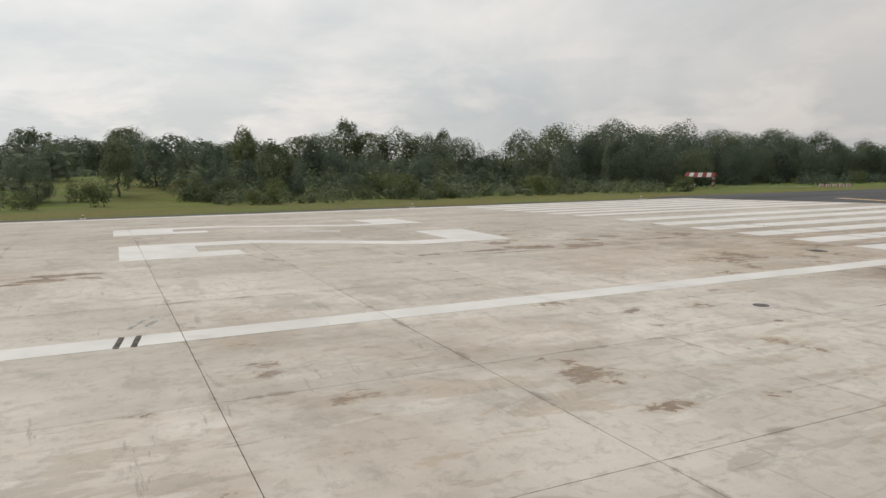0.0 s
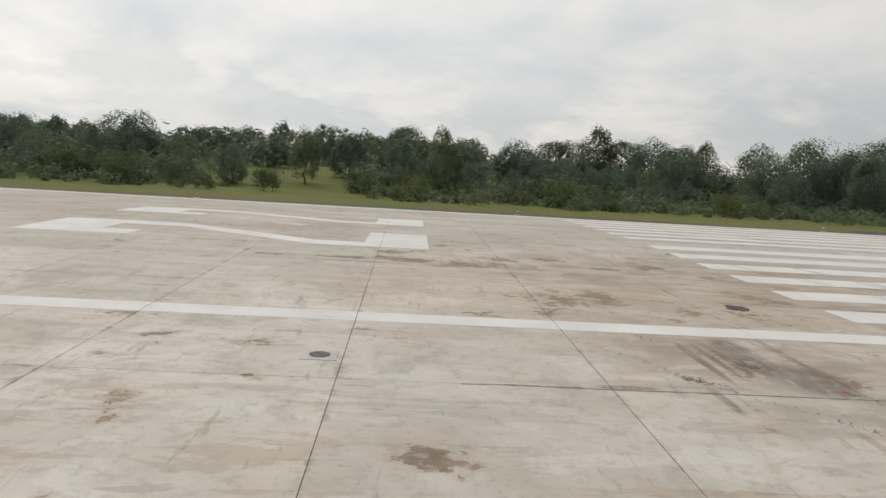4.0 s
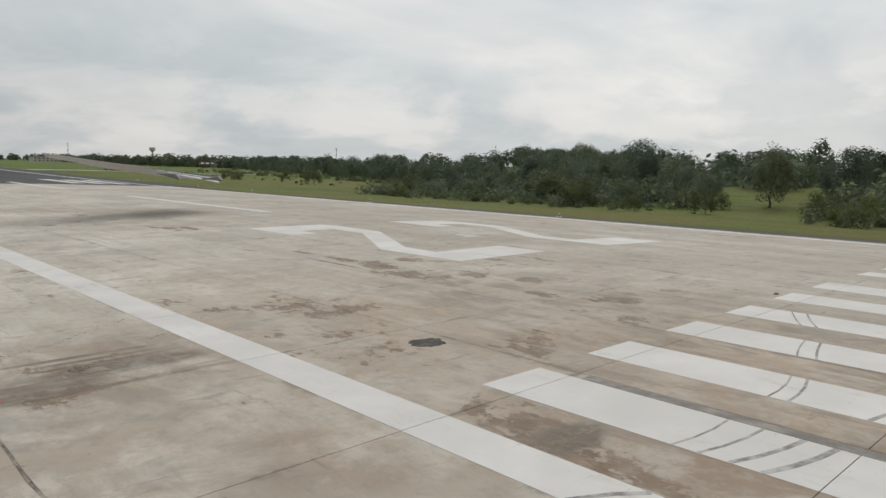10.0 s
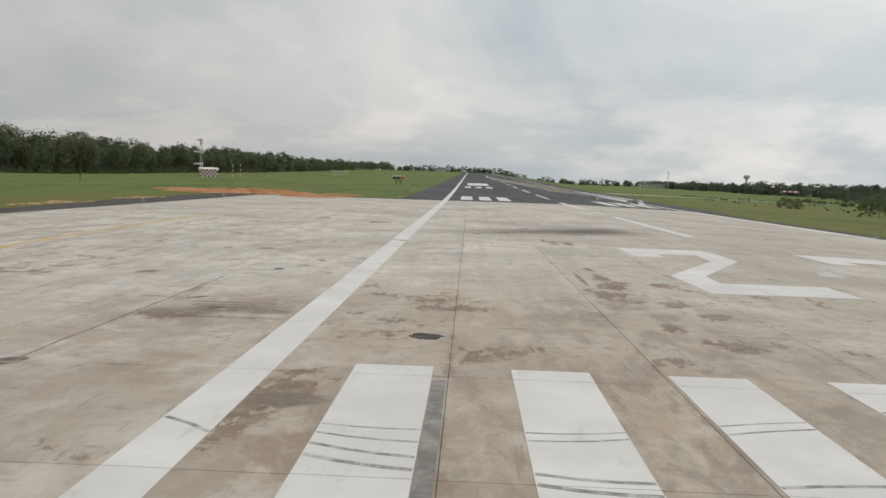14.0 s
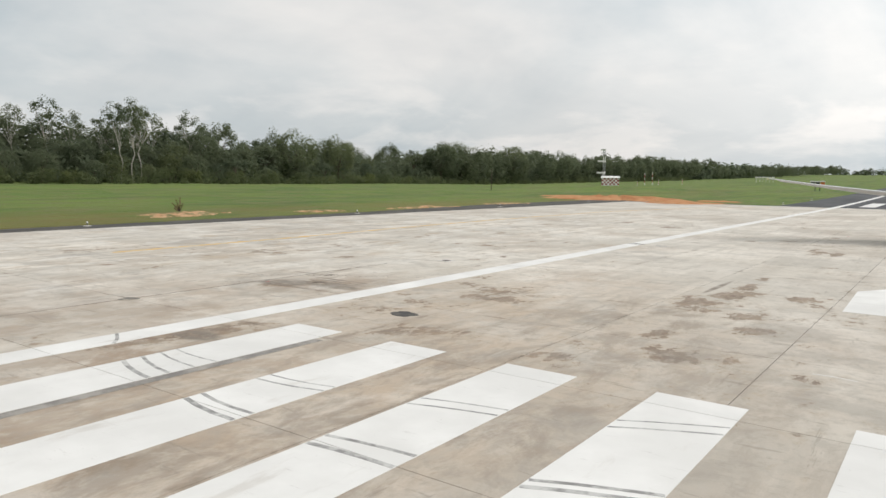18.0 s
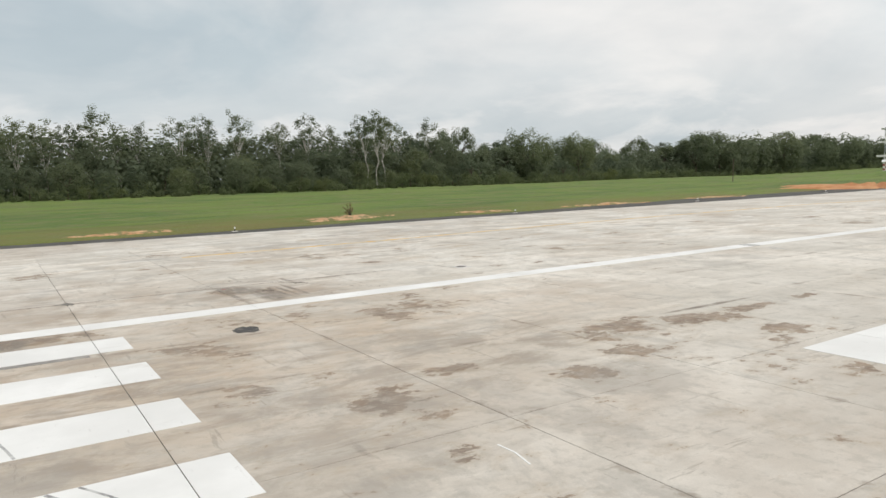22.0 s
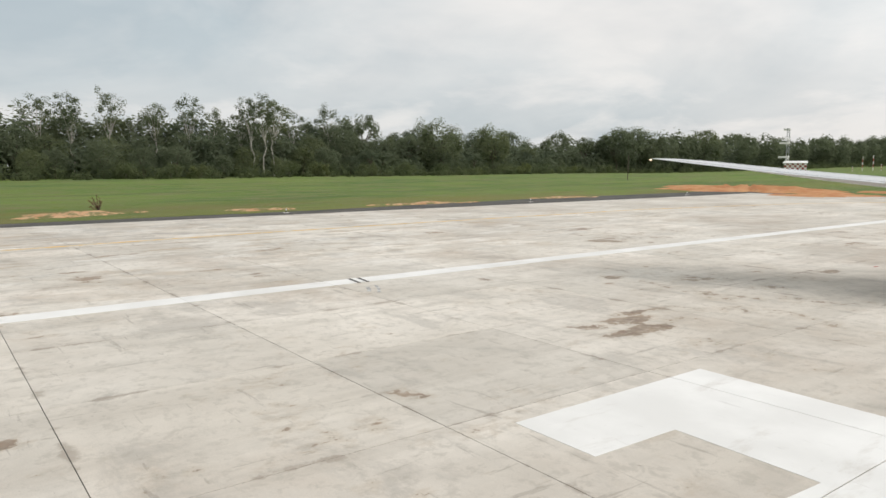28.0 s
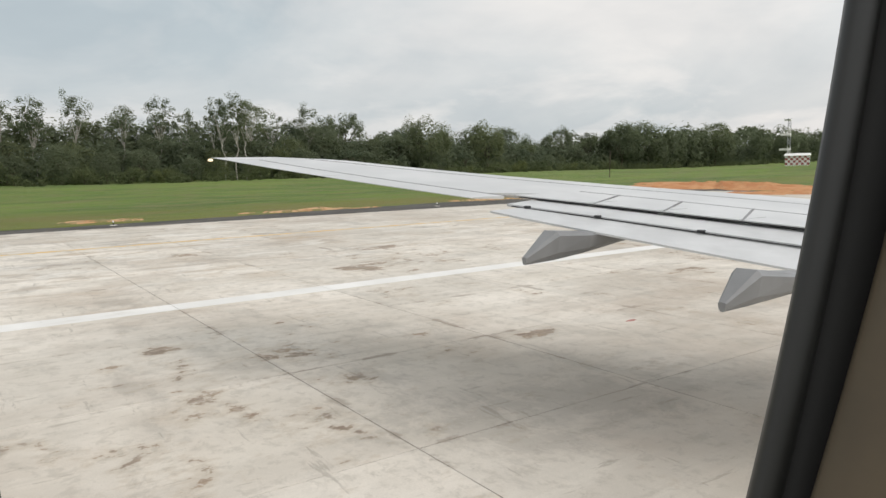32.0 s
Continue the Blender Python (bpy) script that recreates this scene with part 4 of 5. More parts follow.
def full_crown(rng, wide, tall, mid, lobes, per, size, low=-1.0):
    """A dense crown: leafy lobes over an egg-shaped core, leaves only where the lobes show."""
    out = []
    for _ in range(lobes):
        while True:
            d = rng.normal(size=3)
            d /= np.linalg.norm(d)
            if d[2] > low:
                break
        r = rng.uniform(0.30, 0.50)
        c = d * rng.uniform(0.55, 0.80)
        e = rng.normal(size=(per * 2, 3))
        e /= np.linalg.norm(e, axis=1, keepdims=True)
        p = c + e * r * rng.uniform(0.82, 1.08, (per * 2, 1))
        keep = (np.linalg.norm(p, axis=1) > 0.74) | (rng.random(per * 2) < 0.08)
        p, e = p[keep][:per], e[keep][:per]
        scale = np.array([wide, wide, tall])
        nor = e / scale + 0.4 * p / scale
        nor = nor / np.linalg.norm(nor, axis=1, keepdims=True) + np.array([0, 0, 0.75])
        out.append(leaf_quads(rng, p * scale + np.array([0, 0, mid]), nor, size))
    allv = np.concatenate(out)
    return allv.tolist(), np.arange(len(allv)).reshape(-1, 4).tolist()


def limb_tree(bm, rng, top, spread, base_r, forks, bare):
    """A tapered, slightly crooked trunk that forks into limbs; gives the limbs' ends."""
    pts = [Vector((0, 0, -0.3))]
    n = 4
    for i in range(1, n + 1):
        pts.append(Vector((rng.normal() * 0.02 * top, rng.normal() * 0.02 * top, top * bare * i / n)))
    for i, (a, b) in enumerate(zip(pts, pts[1:])):
        tube(bm, a, b, base_r * (1 - 0.55 * i / n), base_r * (1 - 0.55 * (i + 1) / n))
    ends = []
    for f in range(forks):
        ang = 2 * math.pi * (f + rng.uniform(0, 0.6)) / forks
        start = pts[-1].lerp(pts[-2], rng.uniform(0, 0.8))
        rad = spread * rng.uniform(0.4, 0.85)
        end = Vector((rad * math.cos(ang), rad * math.sin(ang), top * rng.uniform(bare + 0.12, 0.9)))
        mid = start.lerp(end, 0.55) + Vector((0, 0, 0.05 * top))
        tube(bm, start, mid, base_r * 0.36, base_r * 0.22, 5)
        tube(bm, mid, end, base_r * 0.22, base_r * 0.07, 5)
        ends.append(end)
    return ends


def make_tree(kind, seed):
    """A tree about 10 m high with its foot at the origin."""
    rng = np.random.default_rng(seed)
    bm = bmesh.new()
    if kind == "broad":
        limb_tree(bm, rng, 9.0, 3.2, 0.26, 7, 0.34)
        cloud, bark, leaves = full_crown(rng, 4.1, 4.3, 5.6, 38, 115, 0.21, -0.75), M_BARK, M_LEAF
    elif kind == "grove":
        limb_tree(bm, rng, 8.6, 2.8, 0.26, 7, 0.34)
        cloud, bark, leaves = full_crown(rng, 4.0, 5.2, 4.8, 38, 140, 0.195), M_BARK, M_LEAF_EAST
    elif kind == "round":
        limb_tree(bm, rng, 8.4, 3.0, 0.30, 9, 0.36)
        cloud, bark, leaves = full_crown(rng, 4.4, 3.5, 6.5, 40, 120, 0.22, -0.5), M_BARK, M_LEAF
    elif kind == "tall":
        limb_tree(bm, rng, 9.4, 2.0, 0.22, 6, 0.42)
        cloud, bark, leaves = full_crown(rng, 2.9, 4.4, 5.7, 34, 105, 0.20, -0.8), M_BARK, M_LEAF
    elif kind == "gum":
        ends = limb_tree(bm, rng, 10.0, 1.9, 0.10, 9, 0.50)
        clumps = [(e.x, e.y, e.z + 0.2, rng.uniform(0.35, 0.7)) for e in ends]
        clumps += [(rng.uniform(-1.6, 1.6), rng.uniform(-1.6, 1.6), rng.uniform(4.4, 9.9), rng.uniform(0.3, 0.6)) for _ in range(20)]
        cloud, bark, leaves = leaf_cloud(rng, clumps, 58, 0.11), M_BARK_PALE, M_LEAF_PALE
    elif kind == "crown":
        ends = limb_tree(bm, rng, 9.2, 4.4, 0.24, 9, 0.55)
        clumps = [(e.x, e.y, max(e.z, 6.9), rng.uniform(0.8, 1.3)) for e in ends]
        clumps += [(rng.uniform(-3, 3), rng.uniform(-3, 3), rng.uniform(7.2, 9.6), rng.uniform(0.6, 1.1)) for _ in range(18)]
        cloud, bark, leaves = leaf_cloud(rng, clumps, 90, 0.19, 0.8), M_BARK, M_LEAF
    else:
        ends = limb_tree(bm, rng, 2.6, 1.4, 0.06, 5, 0.2)
        clumps = [(rng.uniform(-1.5, 1.5), rng.uniform(-1.5, 1.5), rng.uniform(0.5, 2.2), rng.uniform(0.5, 1.0)) for _ in range(12)]
        cloud, bark, leaves = leaf_cloud(rng, clumps, 95, 0.125), M_BARK, M_LEAF_BUSH
    foot = empty("bush" if kind == "bush" else "tree")
    part("trunk" if kind != "bush" else "stems", bm, bark, foot)
    raw("crown" if kind != "bush" else "foliage", *cloud, leaves, foot)
    label = {"broad": "dense dark green broadleaf tree at the field's edge", "tall": "tall dark green tree in the wood's edge",
             "gum": "slender pale-barked tree with thin open crown", "crown": "tree with a high spreading dark crown",
             "bush": "low leafy green bush in the grass", "round": "lone tall tree with a dense rounded dark crown", "grove": "dense rounded dark green tree beyond the eastern verge"}[kind]
    return tagged(foot, label, "bush" if kind == "bush" else "tree", "trees at the field's edge" if kind != "bush" else "bushes")


protos = {kind: [make_tree(kind, 31 * i + j) for i in range(n)] for j, (kind, n) in
          enumerate((("broad", 4), ("tall", 3), ("gum", 4), ("crown", 3), ("bush", 3), ("grove", 5), ("round", 2)))}
waiting = {id(o): True for v in protos.values() for o in v}
plant_rng = random.Random(7)


def plant(kind, x, y, height, sink=0.1):
    """Sets a tree of that height; the first of each kind is used itself, the next are copies."""
    ob = plant_rng.choice(protos[kind])
    s = height / (2.7 if kind == "bush" else 10.0)
    m = pose(x, y, land(x, y) - sink, plant_rng.uniform(-3, 3), plant_rng.uniform(-3, 3), plant_rng.uniform(0, 360))
    if waiting.pop(id(ob), None):
        t = ob
    else:
        t = copy_thing(ob, Matrix.Identity(4))
    wide = s * plant_rng.uniform(0.9, 1.2)
    t.matrix_basis = m @ Matrix.Diagonal((wide, wide, s, 1))
    return t


U = plant_rng.uniform
def wood_edge(y):
    """The western wood's front: it falls back beyond the pad, then closes in on the far runway."""
    return -182.0 - 44.0 * ease(125, 330, y) + 0.055 * max(0.0, y - 330.0)


# western wood: a long front of tall trees beyond the grass
for row, (dx, hmin, hmax) in enumerate(((0, 5, 10), (10, 11, 17), (17, 17, 22), (28, 15, 19))):
    y = -60.0
    while y < 340:
        x = wood_edge(y) - dx + U(-4, 4)
        if y < 165:
            kind = ("broad", plant_rng.choice(("tall", "broad", "gum")), "gum", plant_rng.choice(("broad", "tall")))[row]
            extra = 3.4 if kind == "gum" else (2.0 if row > 1 else 0.5)
        else:
            kind = plant_rng.choice(("broad", "tall", "broad", "crown"))
            extra = U(-4.0, 1.5) if row > 1 else U(-2, 1)
        plant(kind, x, y, U(hmin, hmax) + extra)
        y += U(5.5, 11.5) * (1.0 if y < 200 else 1.5) * (1.05, 1.15, 1.1, 1.35)[row]
for y, h in ((124, 24), (127.5, 23), (131, 24), (205, 21), (243, 21), (345, 24), (368, 26), (418, 25)):
    plant("gum" if y < 140 else "broad", wood_edge(y) - 4 + U(-3, 3), y, h)
for _ in range(50):
    y = U(-60, 330)
    plant("bush", wood_edge(y) + 8 + U(-3, 4), y, U(2.5, 5.0))

# eastern wood: nearer, lower, with a clearing
y = -125.0
while y < 118:
    for dx, hmin, hmax in ((0, 4.0, 7.0), (11, 6.0, 9.5), (24, 8.0, 11.0)):
        if 43 < y < 68 and plant_rng.random() < (0.95, 0.85, 0.45)[min(2, dx // 11)]:
            continue
        tall = 3.5 if y < -25 else 0.0
        rise = 2.6 * ease(-5, 30, y) * (1 - ease(80, 120, y)) * (0.3, 0.7, 1.0)[min(2, dx // 11)]
        plant("grove", 86 + dx + U(-5, 5) + (8 if y < 20 else 0), y + U(-3, 3), (U(hmin, hmax) + tall - rise) * (0.96 if y < -28 else 0.74))
    y += U(4.2, 7.0)
for x, y, kind, h in ((400, 39, "round", 25), (416, 87, "crown", 24), (404, 62, "broad", 19), (412, 72, "crown", 17), (495, 128, "crown", 23), (440, 52, "broad", 20), (260, -36, "tall", 24), (266, -20, "broad", 18), (263, -28, "broad", 19), (258, -46, "broad", 19.5), (268, -9, "broad", 14.5), (252, -56, "broad", 20.5), (250, -66, "broad", 18.5), (250, -76, "tall", 20),
                      (282, 123, "tall", 15), (506, 374, "broad", 29), (740, 636, "broad", 36), (82.3, 61.5, "grove", 5.6), (87, 52.3, "tall", 7.8), (98.8, 46.8, "grove", 7.2), (110, 31.8, "tall", 8.6), (98, 38, "grove", 6.5), (118, 27, "grove", 6.5), (84, 32, "tall", 7.6), (128, 45, "tall", 6.5), (150, 52, "broad", 6.5),
                      (120, 4, "grove", 8), (131, -22, "grove", 11), (128, -45, "grove", 14)):
    plant(kind, x, y, h)
for _ in range(90):
    bx, by = U(68, 92), U(-110, 118)
    if not -75 < by < -30 and not (44 < by < 62 and plant_rng.random() < 0.6):
        plant("bush", bx, by, U(1.0, 3.6))
for x, y, h in ((81.3, 43.2, 3.4), (82, 57.4, 2.6), (75.1, 24.9, 1.9), (81.2, 84.6, 4.5), (75.1, 74.6, 4.1), (95, 169, 4.6), (90.2, 204, 3.3), (93.5, 206, 2.8), (133, 243, 4.0)):
    plant("bush", x, y, h)
shrub_rng = np.random.default_rng(77)
shrub = empty("dry_shrub", (-51.5, 55.9, land(-51.5, 55.9) - 0.03))
bm = bmesh.new()
tips = []
for i in range(9):
    a, q = i * 0.7, 0.25 + 0.13 * (i % 4)
    h = (0.7, 1.5, 0.9, 1.2, 0.5, 0.8, 1.0, 0.45, 1.3)[i]
    tips.append((q * math.cos(a) + 0.05 * h, q * math.sin(a) - 0.32 * h, h))
    tube(bm, (0, 0, -0.05), tips[-1], 0.035, 0.012, 5)
part("stems", bm, M_BARK, shrub)
raw("foliage", *leaf_cloud(shrub_rng, [(x * u, y * u, z * u, 0.11) for x, y, z in tips for u in (0.6, 0.8, 1.0)], 16, 0.06), M_DRY, shrub)
tagged(shrub, "small dry reddish-brown shrub standing on bare soil", "shrub")


def wood(name, label, spots, mat=M_LEAF):
    """Far trees that nobody could count: copies of the same trees joined into one."""
    cv, cf, n = [], [], 0
    tv, tf, m0 = [], [], 0
    for kind, x, y, h in spots:
        ob = plant_rng.choice(protos[kind])
        crown = [c for c in ob.children if c.name.startswith(("crown", "foliage"))][0].data
        co = np.empty(len(crown.vertices) * 3)
        crown.vertices.foreach_get("co", co)
        co = co.reshape(-1, 3)
        quads = np.arange(len(co)).reshape(-1, 4)
        keep = np.random.default_rng(len(cv)).random(len(quads)) < 0.2
        co, s = co.reshape(-1, 4, 3)[keep].reshape(-1, 3), h / 10.0
        a = plant_rng.uniform(0, 6.28)
        rot = np.array([[math.cos(a), -math.sin(a), 0], [math.sin(a), math.cos(a), 0], [0, 0, 1]])
        co = co.reshape(-1, 4, 3)
        mid = co.mean(1, keepdims=True)
        co = (mid + (co - mid) * 2.1).reshape(-1, 3)
        co = co @ rot.T * s + np.array([x, y, land(x, y) - 0.1])
        cv.append(co)
        n += len(co)
    allv = np.concatenate(cv)
    faces = np.arange(len(allv)).reshape(-1, 4)
    ob = raw(name, allv.tolist(), faces.tolist(), mat)
    return tagged(ob, label, "woods", kind="stuff")


spots = []
for dx in (0, 14, 30):
    y = 340.0
    while y < 1480:
        spots.append((plant_rng.choice(("broad", "tall", "crown")), wood_edge(y) - dx + U(-5, 5), y, U(15.5, 23.0) if y < 800 else U(10, 17)))
        y += U(10, 15) * (1 if y < 800 else 1.6)
wood("far_woods", "dark far woods running along the western horizon", spots)
spots = []
for dx in (0, 16, 34):
    y = 116.0
    while y < 640:
        spots.append((plant_rng.choice(("broad", "tall", "broad", "crown")), 140 + dx + 0.35 * (y - 116) + U(-7, 7), y, U(8, 12.5)))
        y += U(9, 14)
for i in range(46):
    spots.append((plant_rng.choice(("broad", "tall", "broad")), 270 + U(-30, 60), -60 + i * 5.2, U(9, 12.5)))
for i in range(34):
    spots.append((plant_rng.choice(("broad", "tall", "broad")), 152 + U(-14, 26), 20 + i * 2.2, U(7, 9.5)))
for i in range(40):
    spots.append((plant_rng.choice(("broad", "tall", "broad")), 150 + U(-22, 40) + i * 2.0, 130 + i * 8.5, U(5, 9)))
for i in range(70):
    spots.append((plant_rng.choice(("broad", "tall")), 330 + i * 0.5 + U(-40, 60), 640 + i * 12.5, U(9, 13)))
for i in range(75):
    u = i / 74
    spots.append((plant_rng.choice(("broad", "tall", "broad")), 290 + 450 * u + U(-25, 40), 130 + 510 * u + U(-12, 12), 13 + 18 * u + U(-2, 2.5)))
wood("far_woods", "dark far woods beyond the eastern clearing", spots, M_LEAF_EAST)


def thicket(name, label, spots, size, mat, seed, per=60):
    """Undergrowth along a wood's edge: leaf sprays heaped on low mounds."""
    rng = np.random.default_rng(seed)
    clumps = [(x, y, land(x, y) + h * 0.35, h * 0.62) for x, y, h in spots]
    verts, faces = leaf_cloud(rng, clumps, per, size)
    return tagged(raw(name, verts, faces, mat), label, "undergrowth", kind="stuff")


spots = [(wood_edge(y) + 6 + u, y, U(2.0, 7.0) * (0.9 - 0.065 * u)) for y, u in [(-70 + i * 1.35, U(-6, 10)) for i in range(580)]]
thicket("undergrowth", "dense dark undergrowth along the western wood's foot", spots, 0.30, M_LEAF_BUSH, 5, 130)
spots = [(wood_edge(y) - 10 + U(-6, 4), y, U(9, 15)) for y in [(-80 + i * 2.6) for i in range(330)]]
thicket("undergrowth", "dark mass of leaves behind the western wood's front", spots, 0.75, M_LEAF, 6, 200)
spots = [(wood_edge(y) - 28 + U(-5, 5), y, U(16.5, 19.5) + 2.0 * (y < 75) if y < 175 else U(11.5, 15)) for y in [(-80 + i * 3.2) for i in range(270)]]
thicket("undergrowth", "dark mass of leaves deep in the western wood", spots, 1.0, M_LEAF, 19, 380)
spots = [(84 + U(-6, 9) + (9 if -75 < y < -30 else 0), y, U(1.5, 3.5)) for y in [(-150 + i * 1.5) for i in range(180)] if not 45 < y < 69]
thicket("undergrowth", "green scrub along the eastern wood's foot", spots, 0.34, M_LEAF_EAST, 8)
spots = [(66 + U(0, 18), y, U(0.9, 2.3)) for y in [(-30 + i * 0.42) for i in range(350)] if not (45 < y < 69 and plant_rng.random() < 0.95)]
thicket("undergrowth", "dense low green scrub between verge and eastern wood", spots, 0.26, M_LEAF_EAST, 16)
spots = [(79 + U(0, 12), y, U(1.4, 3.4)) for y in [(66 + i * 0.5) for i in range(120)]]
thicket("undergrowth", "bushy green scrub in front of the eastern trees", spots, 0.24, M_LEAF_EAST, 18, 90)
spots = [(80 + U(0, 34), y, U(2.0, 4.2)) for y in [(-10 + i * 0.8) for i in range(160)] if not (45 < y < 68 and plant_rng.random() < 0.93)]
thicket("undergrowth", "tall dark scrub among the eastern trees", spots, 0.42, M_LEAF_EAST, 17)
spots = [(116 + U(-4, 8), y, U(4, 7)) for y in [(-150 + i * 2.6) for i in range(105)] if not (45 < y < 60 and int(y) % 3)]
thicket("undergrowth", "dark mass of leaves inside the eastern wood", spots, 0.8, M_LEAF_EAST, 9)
spots = [(150 + 0.35 * (y - 116) + U(-8, 22), y, U(4, 7)) for y in [(116 + i * 3.6) for i in range(150)]] + [(245 + U(-10, 30), -70 + i * 3.0, U(4, 7)) for i in range(80)]
thicket("undergrowth", "dark scrub at the foot of the far eastern trees", spots, 1.0, M_LEAF_EAST, 10)
spots = [(74 + 0.12 * (y - 120) + U(0, 70), y, U(0.15, 0.5)) for y in [(122 + i * 3.0) for i in range(110)]]
spots += [(128 + 0.2 * (y - 120) + U(-4, 14), y, U(1.2, 3)) for y in [(125 + i * 4.0) for i in range(80)]]
thicket("undergrowth", "low olive scrub scattered over the far eastern grass", spots, 0.4, M_LEAF_BUSH, 15)
for x, y, kind, h in ((112, -12, "grove", 10), (118, -8, "grove", 10), (108, 18, "grove", 8), (122, 61, "grove", 6), (110, 84, "grove", 8.5), (120, 92, "grove", 9), (118, 108, "grove", 9), (124, -62, "grove", 15.5), (126, -84, "grove", 15.5), (122, 33, "broad", 6.5)):
    plant(kind, x, y, h)
# trees not used yet stand deep in the western wood
for kind, trees in protos.items():
    for i, ob in enumerate(trees):
        if waiting.pop(id(ob), None):
            y = 60.0 + 24.0 * i
            ob.matrix_basis = pose(wood_edge(y) - 34, y, land(wood_edge(y) - 34, y) - 0.1, 0, 0, 40 * i) @ Matrix.Diagonal((1.5, 1.5, 1.5, 1))
# far woods that close the horizon
far = [(U(-260, -205), 760 + i * 9, U(14, 20)) for i in range(60)]
far += [(330 + 0.5 * i + U(-30, 30), 640 + i * 9, U(8, 14)) for i in range(90)]
far += [(-240 + i * 11, 1560 + U(-60, 60), U(9, 16)) for i in range(75)]
thicket("far_woods", "low dark belt of far woods on the horizon", far, 3.2, M_LEAF, 12)
far = [(U(120, 170), -160 - i * 9, U(9, 13)) for i in range(40)]
thicket("far_woods", "dark belt of woods behind the stopway", far, 1.6, M_LEAF, 13)
far = [(U(-215, -195), -75 - i * 8, U(14, 19)) for i in range(30)]
thicket("far_woods", "dark belt of woods west of the stopway", far, 1.6, M_LEAF, 14)

# ---------------------------------------------------------------- bare soil


def soil_patch(cx, cy, lx, ly, h, seed, label, mat):
    """Low uneven spreads of bare earth with ragged rims and scattered crumbs of soil round them."""
    bm = bmesh.new()
    rng = random.Random(seed)
    lobes = [(cx, cy, lx * 0.8, ly * 0.62, h)]
    for _ in range(9):
        f = rng.uniform(0.12, 0.34)
        lobes.append((cx + lx * rng.uniform(-1.0, 1.0), cy + ly * rng.uniform(-1.15, 1.15), lx * f * 1.2, ly * f, h * f * 1.4))
    for q, (px, py, ax, ay, top) in enumerate(lobes):
        rings, n = (7, 64) if q == 0 else (3, 22)
        prev = None
        for i in range(rings + 1):
            u = i / rings
            ring = []
            for j in range(n):
                a = 2 * math.pi * j / n
                c, d = math.cos(a), math.sin(a)
                rag = 1 + 0.55 * noise.noise(Vector((c * 1.6, d * 1.6, seed + q))) + 0.45 * noise.noise(Vector((c * 5, d * 5, seed + 3 + q))) + 0.25 * noise.noise(Vector((c * 14, d * 14, seed)))
                x, y = px + ax * u * rag * c, py + ay * u * rag * d
                z = land(x, y) + top * (1 - u * u) * (0.6 + 0.9 * noise.noise(Vector((x * 0.9, y * 0.9, seed)))) + (0.03 if u < 1 else -0.10)
                ring.append(bm.verts.new((x, y, z)))
            if prev is not None:
                for j in range(n):
                    bm.faces.new((prev[j], prev[(j + 1) % n], ring[(j + 1) % n], ring[j]))
            prev = ring
    bmesh.ops.remove_doubles(bm, verts=bm.verts[:], dist=0.001)
    bmesh.ops.recalc_face_normals(bm, faces=bm.faces[:])
    tagged(part("bare_soil", bm, mat, smooth=True), label, "bare soil", kind="stuff")


SOIL = "spread of bare orange earth in the grass beside the pad"
for i, (cx, cy, lx, ly, h) in enumerate(((-43.6, 30.8, 1.6, 4.0, 0.25), (-46.0, 53.3, 2.4, 4.8, 0.38), (-43.2, 68.8, 1.5, 3.4, 0.22), (-42.3, 87.5, 1.5, 5.8, 0.25), (-43.0, 109, 1.6, 5, 0.2))):
    soil_patch(cx, cy, lx, ly, h, 3 + 5 * i, SOIL, M_SOIL_PALE)
soil_patch(-40, 149, 20, 12, 0.9, 40, "broad bank of bare orange earth beyond the pad", M_SOIL)

# ---------------------------------------------------------------- buildings and field equipment


